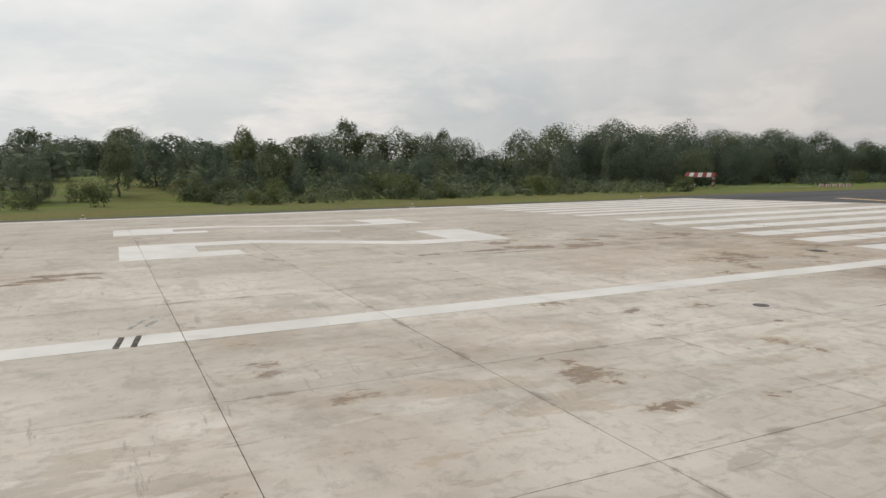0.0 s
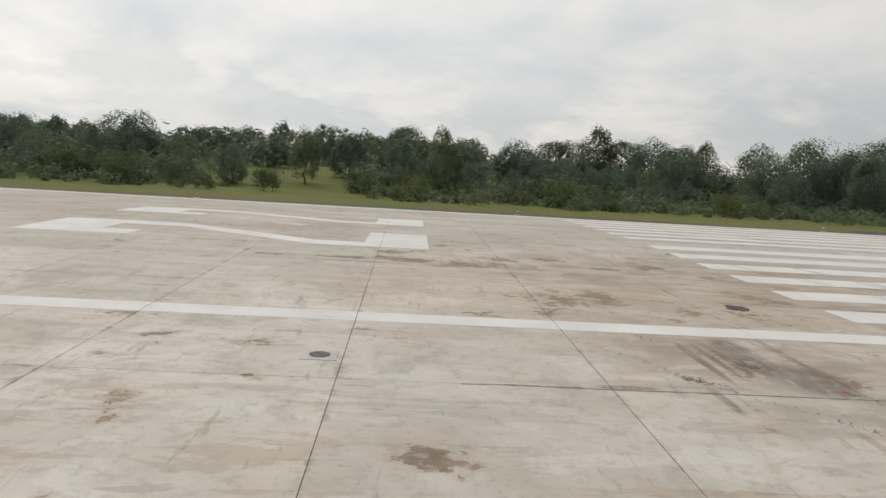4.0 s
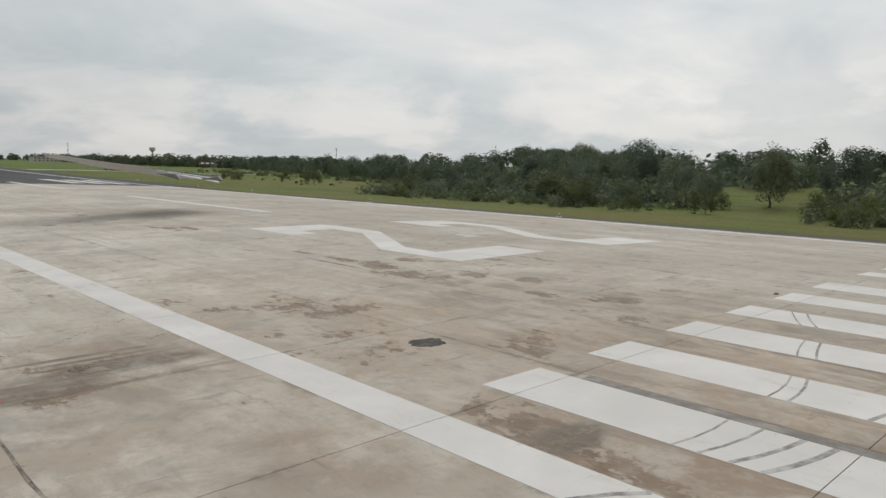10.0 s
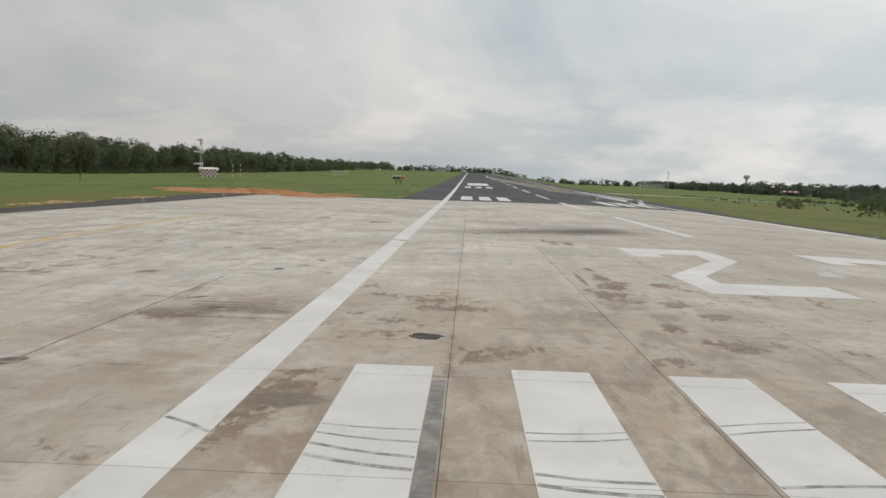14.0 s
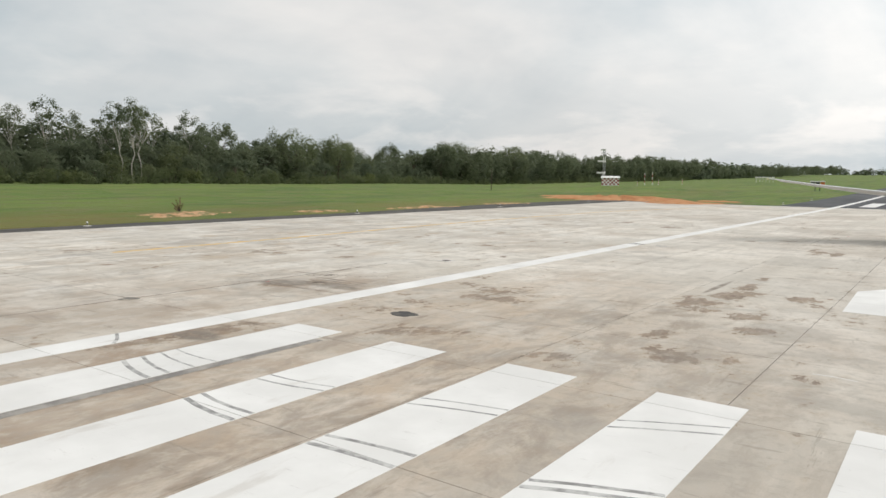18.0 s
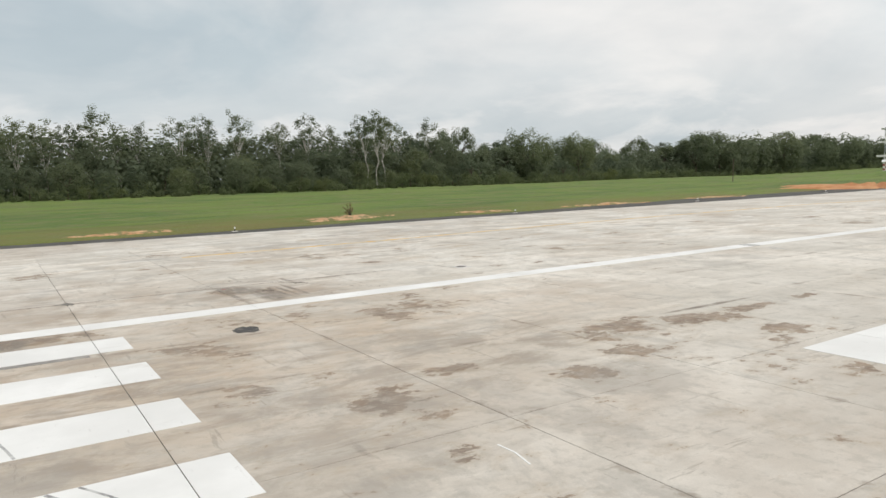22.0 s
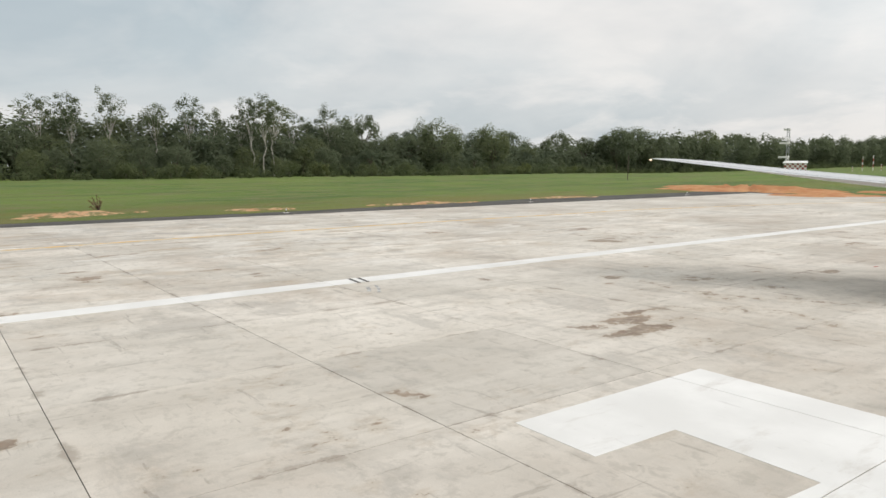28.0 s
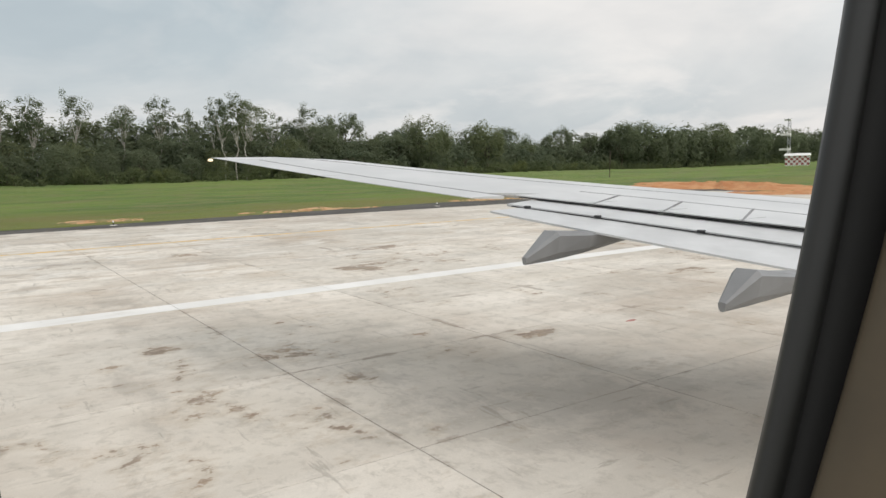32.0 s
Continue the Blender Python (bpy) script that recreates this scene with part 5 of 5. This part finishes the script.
def checker_hut(x, y, rz):
    hut = empty("checkered_hut", (x, y, land(x, y)), rz)
    tagged(hut, "equipment hut with red and white checkered walls, pale roof", "hut")
    bm = bmesh.new()
    box(bm, -3.1, 3.1, -1.75, 1.75, -0.3, 2.7, 0.03)
    part("wall", bm, M_WHITE, hut)
    for dx, nx, ny in ((1, 0, -1), (1, 0, 1), (0, 1, 0), (0, -1, 0)):
        wide, n = (3.1, 9) if dx else (1.75, 5)
        for i in range(n):
            for j in range(4):
                if (i + j) % 2:
                    continue
                a = -wide + 2 * wide * i / n + 0.02
                b = a + 2 * wide / n - 0.04
                z0 = 0.05 + j * 0.66
                bm = bmesh.new()
                if dx:
                    q = ny * 1.75
                    box(bm, a, b, min(q, q + ny * 0.02), max(q, q + ny * 0.02), z0, z0 + 0.64)
                else:
                    q = nx * 3.1
                    box(bm, min(q, q + nx * 0.02), max(q, q + nx * 0.02), a, b, z0, z0 + 0.64)
                part("panel", bm, M_HUTRED if dx else M_DARK, hut, "dark red painted wall panel" if dx else "black painted wall panel")
    bm = bmesh.new()
    for lo, hi, side in ((2.7, 3.35, -1), (2.7, 3.35, 1)):
        vs = [bm.verts.new(p) for p in ((-3.4, side * 2.2, lo), (3.4, side * 2.2, lo), (3.25, 0, hi), (-3.25, 0, hi))]
        bm.faces.new(vs)
    bmesh.ops.remove_doubles(bm, verts=bm.verts[:], dist=0.001)
    bmesh.ops.recalc_face_normals(bm, faces=bm.faces[:])
    bmesh.ops.solidify(bm, geom=bm.faces[:], thickness=0.15)
    part("roof", bm, M_WHITE, hut, "pale low pitched roof")
    for side in (-1, 1):
        bm = bmesh.new()
        vs = [bm.verts.new(p) for p in ((side * 3.09, -1.75, 2.7), (side * 3.09, 1.75, 2.7), (side * 3.09, 0, 3.2))]
        bm.faces.new(vs)
        bmesh.ops.solidify(bm, geom=bm.faces[:], thickness=0.12)
        part("gable", bm, M_WHITE, hut)


def lattice_mast(x, y, h):
    z = land(x, y)
    mast = empty("lattice_mast", (x, y, z))
    tagged(mast, "slim red and white lattice mast with antenna arms", "mast")
    n = int(h / 2.2)
    for i in range(n):
        bm = bmesh.new()
        z0, z1 = h * i / n, h * (i + 1) / n
        c = [(0.45 * math.cos(a), 0.45 * math.sin(a)) for a in (0.5, 2.6, 4.7)]
        for j in range(3):
            (ax, ay), (bx, by) = c[j], c[(j + 1) % 3]
            tube(bm, (ax, ay, z0 - (0.2 if i == 0 else 0)), (ax, ay, z1), 0.09, 0.09, 5)
            tube(bm, (ax, ay, z0), (bx, by, z1), 0.05, 0.05, 4)
        part("mast_section", bm, (M_STEEL, M_WHITE)[i % 2], mast)
    for hh, w in ((h * 0.32, 2.6), (h * 0.64, 2.4), (h * 0.95, 1.3)):
        bm = bmesh.new()
        box(bm, -w, 0.6, -0.3, 0.3, hh, hh + 0.6, 0.03)
        part("antenna_arm", bm, M_WHITE, mast, "white antenna arm")


def striped_post(x, y, h, r=0.15):
    root = empty("marker_post", (x, y, land(x, y)))
    tagged(root, "tall red and white banded marker post", "post", "marker posts")
    for i in range(5):
        bm = bmesh.new()
        tube(bm, (0, 0, h * i / 5 - (0.2 if i == 0 else 0)), (0, 0, h * (i + 1) / 5), r, r, 8)
        part("band", bm, (M_WHITE, M_RED)[i % 2], root)


def striped_shelter(x, y, rz, w, d, h, label):
    root = empty("shelter", (x, y, land(x, y)), rz)
    tagged(root, label, "shelter")
    for sx in (-1, 1):
        for sy in (-1, 1):
            for i in range(5):
                bm = bmesh.new()
                z0, z1 = -0.3 + (h + 0.3) * i / 5, -0.3 + (h + 0.3) * (i + 1) / 5
                box(bm, sx * (w / 2 - 0.15) - 0.08, sx * (w / 2 - 0.15) + 0.08, sy * (d / 2 - 0.15) - 0.08, sy * (d / 2 - 0.15) + 0.08, z0, z1, 0.01)
                part("post_band", bm, (M_WHITE, M_RED)[i % 2], root)
    n = 7
    for i in range(n):
        a = -w / 2 - 0.3 + (w + 0.6) * i / n
        b = a + (w + 0.6) / n - 0.01
        bm = bmesh.new()
        for s in (-1, 1):
            vs = [bm.verts.new(p) for p in ((a, 0, h + 0.75), (b, 0, h + 0.75), (b, s * (d / 2 + 0.35), h), (a, s * (d / 2 + 0.35), h))]
            bm.faces.new(vs)
        bmesh.ops.solidify(bm, geom=bm.faces[:], thickness=0.06)
        part("roof_sheet", bm, (M_RED, M_WHITE)[i % 2], root, ("red roof sheet", "white roof sheet")[i % 2])
    bm = bmesh.new()
    box(bm, w * 0.20, w * 0.42, -d * 0.2, d * 0.2, -0.1, 0.75, 0.03)
    part("cabinet", bm, M_WHITE, root, "small white equipment cabinet")
    bm = bmesh.new()
    box(bm, w * 0.20, w * 0.42, -d * 0.2 - 0.012, -d * 0.2, 0.25, 0.5)
    part("cabinet_band", bm, M_RED, root, "red warning band")


def slope_light(x, y):
    root = empty("approach_light_unit", (x, y, land(x, y)), 8)
    tagged(root, "white-topped light unit on dark legs in the grass", "runway light")
    for sx in (-0.7, 0.7):
        bm = bmesh.new()
        tube(bm, (sx, 0, -0.1), (sx, 0, 2.0), 0.13, 0.13, 6)
        part("leg", bm, M_DARK, root)
    for sx in (-1.45, 0.0, 1.45):
        bm = bmesh.new()
        box(bm, sx - 0.6, sx + 0.6, -0.5, 0.5, 2.0, 2.9, 0.08)
        part("lamp_housing", bm, M_ORANGE if sx > 1 else M_DARK, root)
    bm = bmesh.new()
    box(bm, -2.25, 2.25, -0.7, 0.7, 2.9, 3.25, 0.06)
    part("lid", bm, M_WHITE, root, "white lid")


def edge_light(x, y):
    root = empty("edge_light", (x, y, land(x, y)))
    tagged(root, "small white elevated runway edge light on a concrete base", "runway light", "edge lights")
    bm = bmesh.new()
    box(bm, -0.22, 0.22, -0.22, 0.22, -0.1, 0.03, 0.02)
    part("base", bm, M_WALL, root)
    bm = bmesh.new()
    tube(bm, (0, 0, 0.03), (0, 0, 0.22), 0.035, 0.035, 8)
    part("stem", bm, M_DARK, root)
    bm = bmesh.new()
    tube(bm, (0, 0, 0.22), (0, 0, 0.29), 0.06, 0.07, 10)
    tube(bm, (0, 0, 0.29), (0, 0, 0.37), 0.065, 0.03, 10)
    part("lens", bm, M_WHITE, root, "white lens dome")
    return root


light = edge_light(-37.3, 68.5)
for x, y in ((-37.3, 8.5), (-37.3, 38.5), (-37.3, 98.5), (-37.3, 128.5), (47.2, -2), (47.2, 27), (47.2, 56), (47.2, 85), (47.2, 114), (53, 145), (53, 175), (-9.4, 150), (-9.4, 180)):
    copy_thing(light, pose(x, y, land(x, y)))
checker_hut(-87.6, 256.7, 25)
lattice_mast(-89.8, 255.6, 13.2)
for x, y, h in ((-119.5, 377.5, 6.4), (-116.6, 381, 6.8), (-122.5, 375, 2.1), (-113.6, 382, 2.6), (-104, 391, 2.8)):
    striped_post(x, y, h)
slope_light(-22, 272)
striped_shelter(78.6, -43.6, 38, 4.6, 3.4, 2.05, "open shelter with a red and white striped roof")
striped_shelter(183.8, 413.8, -25, 9.0, 5.4, 5.0, "far dark shelter with a red and white striped roof")

bm = bmesh.new()
tube(bm, (0, 0, -0.3), (0, 0, 6.2), 0.11, 0.08, 8)
pole = part("utility_pole", bm, M_BARK)
pole.matrix_basis = pose(-95.3, 187.8, land(-95.3, 187.8), 0, 1.5)
tagged(pole, "bare grey timber utility pole in the grass", "pole")

# localiser aerial row on the far grass
rack = empty("aerial_row", (-82, 480, land(-82, 480)))
tagged(rack, "low row of white aerials on a frame", "aerial")
for i in range(6):
    bm = bmesh.new()
    tube(bm, (i * 1.9 - 4.75, 0, -0.2), (i * 1.9 - 4.75, 0, 2.4), 0.07, 0.07, 6)
    box(bm, i * 1.9 - 5.35, i * 1.9 - 4.15, -0.5, 0.5, 2.4, 3.3, 0.05)
    part("aerial_element", bm, M_WHITE, rack)
bm = bmesh.new()
box(bm, -5.2, 5.2, -0.06, 0.06, 1.5, 1.62)
part("crossbar", bm, M_STEEL, rack)

service = ribbon("service_road", [(52.5, 262), (69, 279), (99, 306), (140, 335), (190, 362), (250, 392)], 5.0, M_FAINT, 0.10, step=8)
tagged(service, "pale service road crossing the far grass", "road", kind="structure")


def far_building(x, y, w, d, h, label, rows=2, n=7):
    root = empty("building", (x, y, land(x, y)), 10)
    tagged(root, label, "building", "far buildings")
    bm = bmesh.new()
    box(bm, -w / 2, w / 2, -d / 2, d / 2, -1, h)
    part("wall", bm, M_WALL, root)
    bm = bmesh.new()
    box(bm, -w / 2 - 0.5, w / 2 + 0.5, -d / 2 - 0.5, d / 2 + 0.5, h, h + 0.8, 0.1)
    part("roof", bm, M_ROOFING, root)
    for r in range(rows):
        for i in range(n):
            bm = bmesh.new()
            xa = -w / 2 + w * (i + 0.25) / n
            za = h * (r + 0.3) / rows
            box(bm, xa, xa + w * 0.5 / n, -d / 2 - 0.06, -d / 2 + 0.1, za, za + h * 0.4 / rows)
            part("window", bm, M_DARK, root, "dark window")


far_building(338, 700, 24, 10, 7, "pale two-storey building among far trees")
far_building(300, 1180, 40, 14, 7, "long pale terminal building on the horizon")
far_building(-60, 1530, 24, 10, 6, "pale low building at the runway's far end")
far_building(90, 1540, 36, 12, 6, "long pale shed at the runway's far end", 1, 9)
far_building(120, 1520, 7, 6, 13, "pale square control tower on the horizon", 4, 2)


def water_tower(x, y, h):
    root = empty("water_tower", (x, y, land(x, y)))
    tagged(root, "slim water tower above the far trees", "water tower")
    bm = bmesh.new()
    tube(bm, (0, 0, -1), (0, 0, h), 0.9, 0.8, 10)
    part("shaft", bm, M_WALL, root)
    bm = bmesh.new()
    tube(bm, (0, 0, h - 1.5), (0, 0, h + 1.5), 1.2, 3.6, 12)
    tube(bm, (0, 0, h + 1.5), (0, 0, h + 4), 3.6, 3.3, 12)
    part("tank", bm, M_WALL, root)


water_tower(330, 860, 17)
for x, y, h in ((380, 560, 21), (250, 900, 24)):
    lattice_mast(x, y, h)

tagged(ribbon("footpath", [(87, -53), (80, -57), (71, -63)], 0.7, M_FAINT, 0.03, step=1.5), "narrow pale path in the grass", "path", kind="structure")
# barrier boards by the stopway
for i in range(5):
    root = empty("barrier_board", (69.0 - 0.62 * i, -63.5 - 1.0 * i, land(69 - 0.62 * i, -63)), 58)
    tagged(root, "low red and white striped barrier board", "barrier", "barrier boards")
    for j in range(6):
        bm = bmesh.new()
        box(bm, -0.48 + 0.16 * j, -0.32 + 0.16 * j, -0.06, 0.06, -0.05, 0.5, 0.01)
        part("stripe", bm, (M_RED, M_WHITE)[j % 2], root)

# ---------------------------------------------------------------- marks, patches and covers on the concrete


def ragged(cx, cy, rx, ry, seed, n=26, rag=0.45):
    pts = []
    for j in range(n):
        a = 2 * math.pi * j / n
        r = 1 + rag * noise.noise(Vector((math.cos(a) * 1.5, math.sin(a) * 1.5, seed * 1.7))) + 0.6 * rag * noise.noise(Vector((math.cos(a) * 5, math.sin(a) * 5, seed)))
        pts.append((cx + rx * r * math.cos(a), cy + ry * r * math.sin(a)))
    return pts


def patch(cx, cy, rx, ry, seed, mat=M_TAR, label="ragged dark tar repair on the concrete", lift=0.006):
    tagged(outline("stain" if mat is M_RED else "tar_patch", ragged(cx, cy, rx, ry, seed), mat, lift, 0.01), label, "pavement patch")


patch(3.4, 26.9, 0.44, 0.34, 1, M_TAR_BLACK)


def crumbs(line, spread, n, seed, label, big=0.021):
    """A broken-up dark repair: small ragged crumbs scattered along a line on the slab."""
    rng = random.Random(seed)
    bm = bmesh.new()
    for _ in range(n):
        u = rng.uniform(0, len(line) - 1.001)
        (ax, ay), (bx, by) = line[int(u)], line[int(u) + 1]
        x = ax + (bx - ax) * (u % 1) + rng.gauss(0, spread)
        y = ay + (by - ay) * (u % 1) + rng.gauss(0, spread)
        q = big * (0.25 + 0.9 * rng.random() ** 2.5)
        up, turn, slim = rng.uniform(0.003, 0.008), rng.uniform(0, 6.28), rng.uniform(0.4, 0.9)
        pts = []
        for b in (0, 0.9, 1.8, 2.7, 3.6, 4.5, 5.4):
            r = q * rng.uniform(0.5, 1.3)
            u_, v_ = r * math.cos(b), slim * r * math.sin(b)
            pts.append((x + u_ * math.cos(turn) - v_ * math.sin(turn), y + u_ * math.sin(turn) + v_ * math.cos(turn)))
        top = [bm.verts.new((px, py, land(px, py) + up)) for px, py in pts]
        low = [bm.verts.new((px, py, land(px, py) - 0.006)) for px, py in pts]
        bm.faces.new(top)
        for i in range(7):
            j = (i + 1) % 7
            bm.faces.new((low[i], low[j], top[j], top[i]))
    tagged(part("tar_crumbs", bm, M_TAR_CRUMB), label, "pavement patch", kind="stuff")


crumbs([(-4.35, 31.2), (-4.05, 31.5)], 0.10, 90, 2, "crumbled dark tar repair on the concrete", 0.042)
crumbs([(-3.15, 29.6), (-2.9, 29.8)], 0.09, 50, 5, "crumbled dark tar repair on the concrete", 0.036)
crumbs([(-0.82, 33.56), (-2.88, 31.98), (-4.2, 31.38)], 0.06, 80, 3, "thin trail of dark tar crumbs on the concrete")
crumbs([(-4.2, 31.38), (-5.2, 30.6), (-6.27, 29.6), (-6.96, 29.07)], 0.06, 110, 4, "thin trail of dark tar crumbs on the concrete")
crumbs([(-4.6, 28.5), (-5.09, 28.08), (-5.85, 27.54), (-7.6, 26.3)], 0.07, 80, 7, "thin trail of dark tar crumbs on the concrete")
crumbs([(1.25, 32.98), (-0.08, 31.75), (-1.2, 31.14)], 0.05, 40, 8, "thin trail of dark tar crumbs on the concrete")
patch(-4.58, 28.52, 0.04, 0.10, 33, M_RED, "small splash of red paint on the concrete")
patch(-5.0, 23.2, 0.30, 0.28, 6)
patch(9.75, 72.4, 0.05, 0.17, 31, M_RED, "small splash of red paint on the concrete")


def drain(x, y):
    root = empty("drain_cover", (x, y, 0))
    tagged(root, "round iron cover in a square concrete frame", "drain cover")
    bm = bmesh.new()
    box(bm, -0.36, 0.36, -0.36, 0.36, -0.02, 0.012, 0.006)
    part("surround", bm, M_FAINT, root)
    bm = bmesh.new()
    tube(bm, (0, 0, -0.01), (0, 0, 0.022), 0.21, 0.21, 20)
    part("cover", bm, M_IRON, root)


drain(-3.57, 38.72)
MARKS = "thin dark curved tyre mark across a white stripe"
# where each track crosses the stripes: way along the runway at the stripe's near and far side
TRACKS = (((18.95, 18.55), (18.25, 18.05), (18.1, 18.2), (18.75, 19.4)), ((19.4, 19.0), (18.6, 18.45), (18.5, 18.7), (19.0, 19.65)),
          ((19.85, 19.6), (19.85, 20.1), (20.5, 20.95), (21.6, 22.4)), ((20.25, 20.15), (20.2, 20.4), (20.9, 21.3), (22.0, 22.8)))
for t_i, track in enumerate(TRACKS):
    for s_i, (ya, yb) in enumerate(track):
        xa = 2.1 + 3.32 * s_i
        bow = 0.06 if s_i < 2 else -0.03
        tagged(ribbon("tyre_mark", [(xa + 0.02, ya), (xa + 0.55, ya + (yb - ya) * 0.33 - bow), (xa + 1.1, ya + (yb - ya) * 0.66 - bow), (xa + 1.64, yb)],
                      (0.105, 0.085, 0.055, 0.042)[t_i], M_RUBBER, 0.0085, step=0.4), MARKS, "tyre mark", "tyre marks")
tagged(ribbon("tyre_mark", [(-0.45, 20.25), (0.1, 19.95), (0.48, 19.65)], 0.09, M_RUBBER, 0.0085, step=0.4), "thin dark tyre mark over the edge line", "tyre mark", "tyre marks")
for y0 in (54.2, 54.56):
    tagged(ribbon("tyre_mark", [(-0.5, y0 + 0.12), (0.5, y0 - 0.04)], 0.13, M_TAR_BLACK, 0.0085), "short black tyre mark over the edge line", "tyre mark", "tyre marks")
for x0, y0, x1, y1, w in ((1.4, 53.95, 2.2, 53.55, 0.13), (1.3, 54.35, 2.5, 53.75, 0.11)):
    tagged(ribbon("tyre_mark", [(x0, y0), ((x0 + x1) / 2, (y0 + y1) / 2 + 0.05), (x1, y1)], w, M_RUBBER, 0.004, step=0.6), "faint dark tyre mark on the concrete", "tyre mark", "tyre marks")

tagged(ribbon("joint_seal_strip", [(3.92, -6.0), (3.92, 23.0)], 0.28, M_SEALSTRIP, 0.0035, step=5), "grey sealed strip along a slab joint", "joint seal")
pts = [(-5.0 + 0.02 * math.sin(1.7 * i) + 0.015 * math.sin(4.1 * i), 4 + i) for i in range(33)]
tagged(ribbon("tar_joint", pts, 0.045, M_TAR, 0.004, step=1.0), "uneven black tar line along a slab joint", "joint seal")
bm = bmesh.new()
box(bm, -0.17, 0.17, -0.07, 0.07, 0.0, 0.012, 0.003)
plate = part("steel_plate", bm, M_TAR_BLACK)
plate.matrix_basis = pose(16.4, 24.27, land(16.4, 24.27), 0, 0, 12)
tagged(plate, "small dark metal plate lying on the concrete", "plate")
tagged(ribbon("chalk_mark", [(14.2, 27.36), (14.6, 27.38), (15.05, 27.28)], 0.035, M_PAINT, 0.004, step=0.2), "thin white chalk mark on the concrete", "chalk mark")

# ---------------------------------------------------------------- the concrete slabs, one by one
pavement = empty("pavement")
tagged(pavement, "large pale weathered concrete slabs with dark open joints", "pavement", kind="structure")
slab_meshes = {}
slab_rng = random.Random(3)


def slab_mesh(sx, sy):
    key = (round(sx, 2), round(sy, 2))
    if key not in slab_meshes:
        verts, gx_, gy_, c = [], 0.0065, 0.0065, 0.004
        for inset, z in ((0, -0.25), (0, -c), (c, 0.0)):
            hx, hy = sx / 2 - gx_ - inset, sy / 2 - gy_ - inset
            verts += [(-hx, -hy, z), (hx, -hy, z), (hx, hy, z), (-hx, hy, z)]
        faces = [(8, 9, 10, 11)]
        for k in (0, 4):
            faces += [(k + i, k + (i + 1) % 4, k + 4 + (i + 1) % 4, k + 4 + i) for i in range(4)]
        me = bpy.data.meshes.new("concrete_slab")
        me.from_pydata(verts, [], faces)
        me.materials.append(M_CONC)
        slab_meshes[key] = me
    return slab_meshes[key]


rest_v, rest_f = [], []
for (xa, xb) in zip(COLS, COLS[1:]):
    for (ya, yb) in zip(ROWS, ROWS[1:]):
        me = slab_mesh(xb - xa, yb - ya)
        cx, cy = (xa + xb) / 2, (ya + yb) / 2
        tilt = math.degrees(math.atan2(land(xa, cy) - land(xb, cy), xb - xa))
        rise = math.degrees(math.atan2(land(cx, yb) - land(cx, ya), yb - ya))
        m = pose(cx, cy, (land(xa, cy) + land(xb, cy)) / 2 - slab_rng.uniform(0, 0.002), rise, tilt, 0)
        if -25.5 < cx < 32 and 0 < cy < 130 and not (cx < -20 and cy > 75):
            ob = new("concrete_slab", me)
            ob.matrix_basis = m
            ob.parent = pavement
        else:
            base = len(rest_v)
            rest_v += [tuple(m @ v.co) for v in me.vertices]
            rest_f += [tuple(base + i for i in p.vertices) for p in me.polygons]
rest = raw("far_slabs", rest_v, rest_f, M_CONC, pavement)
tagged(rest, "outer concrete slabs of the pad and runway end", kind="stuff")
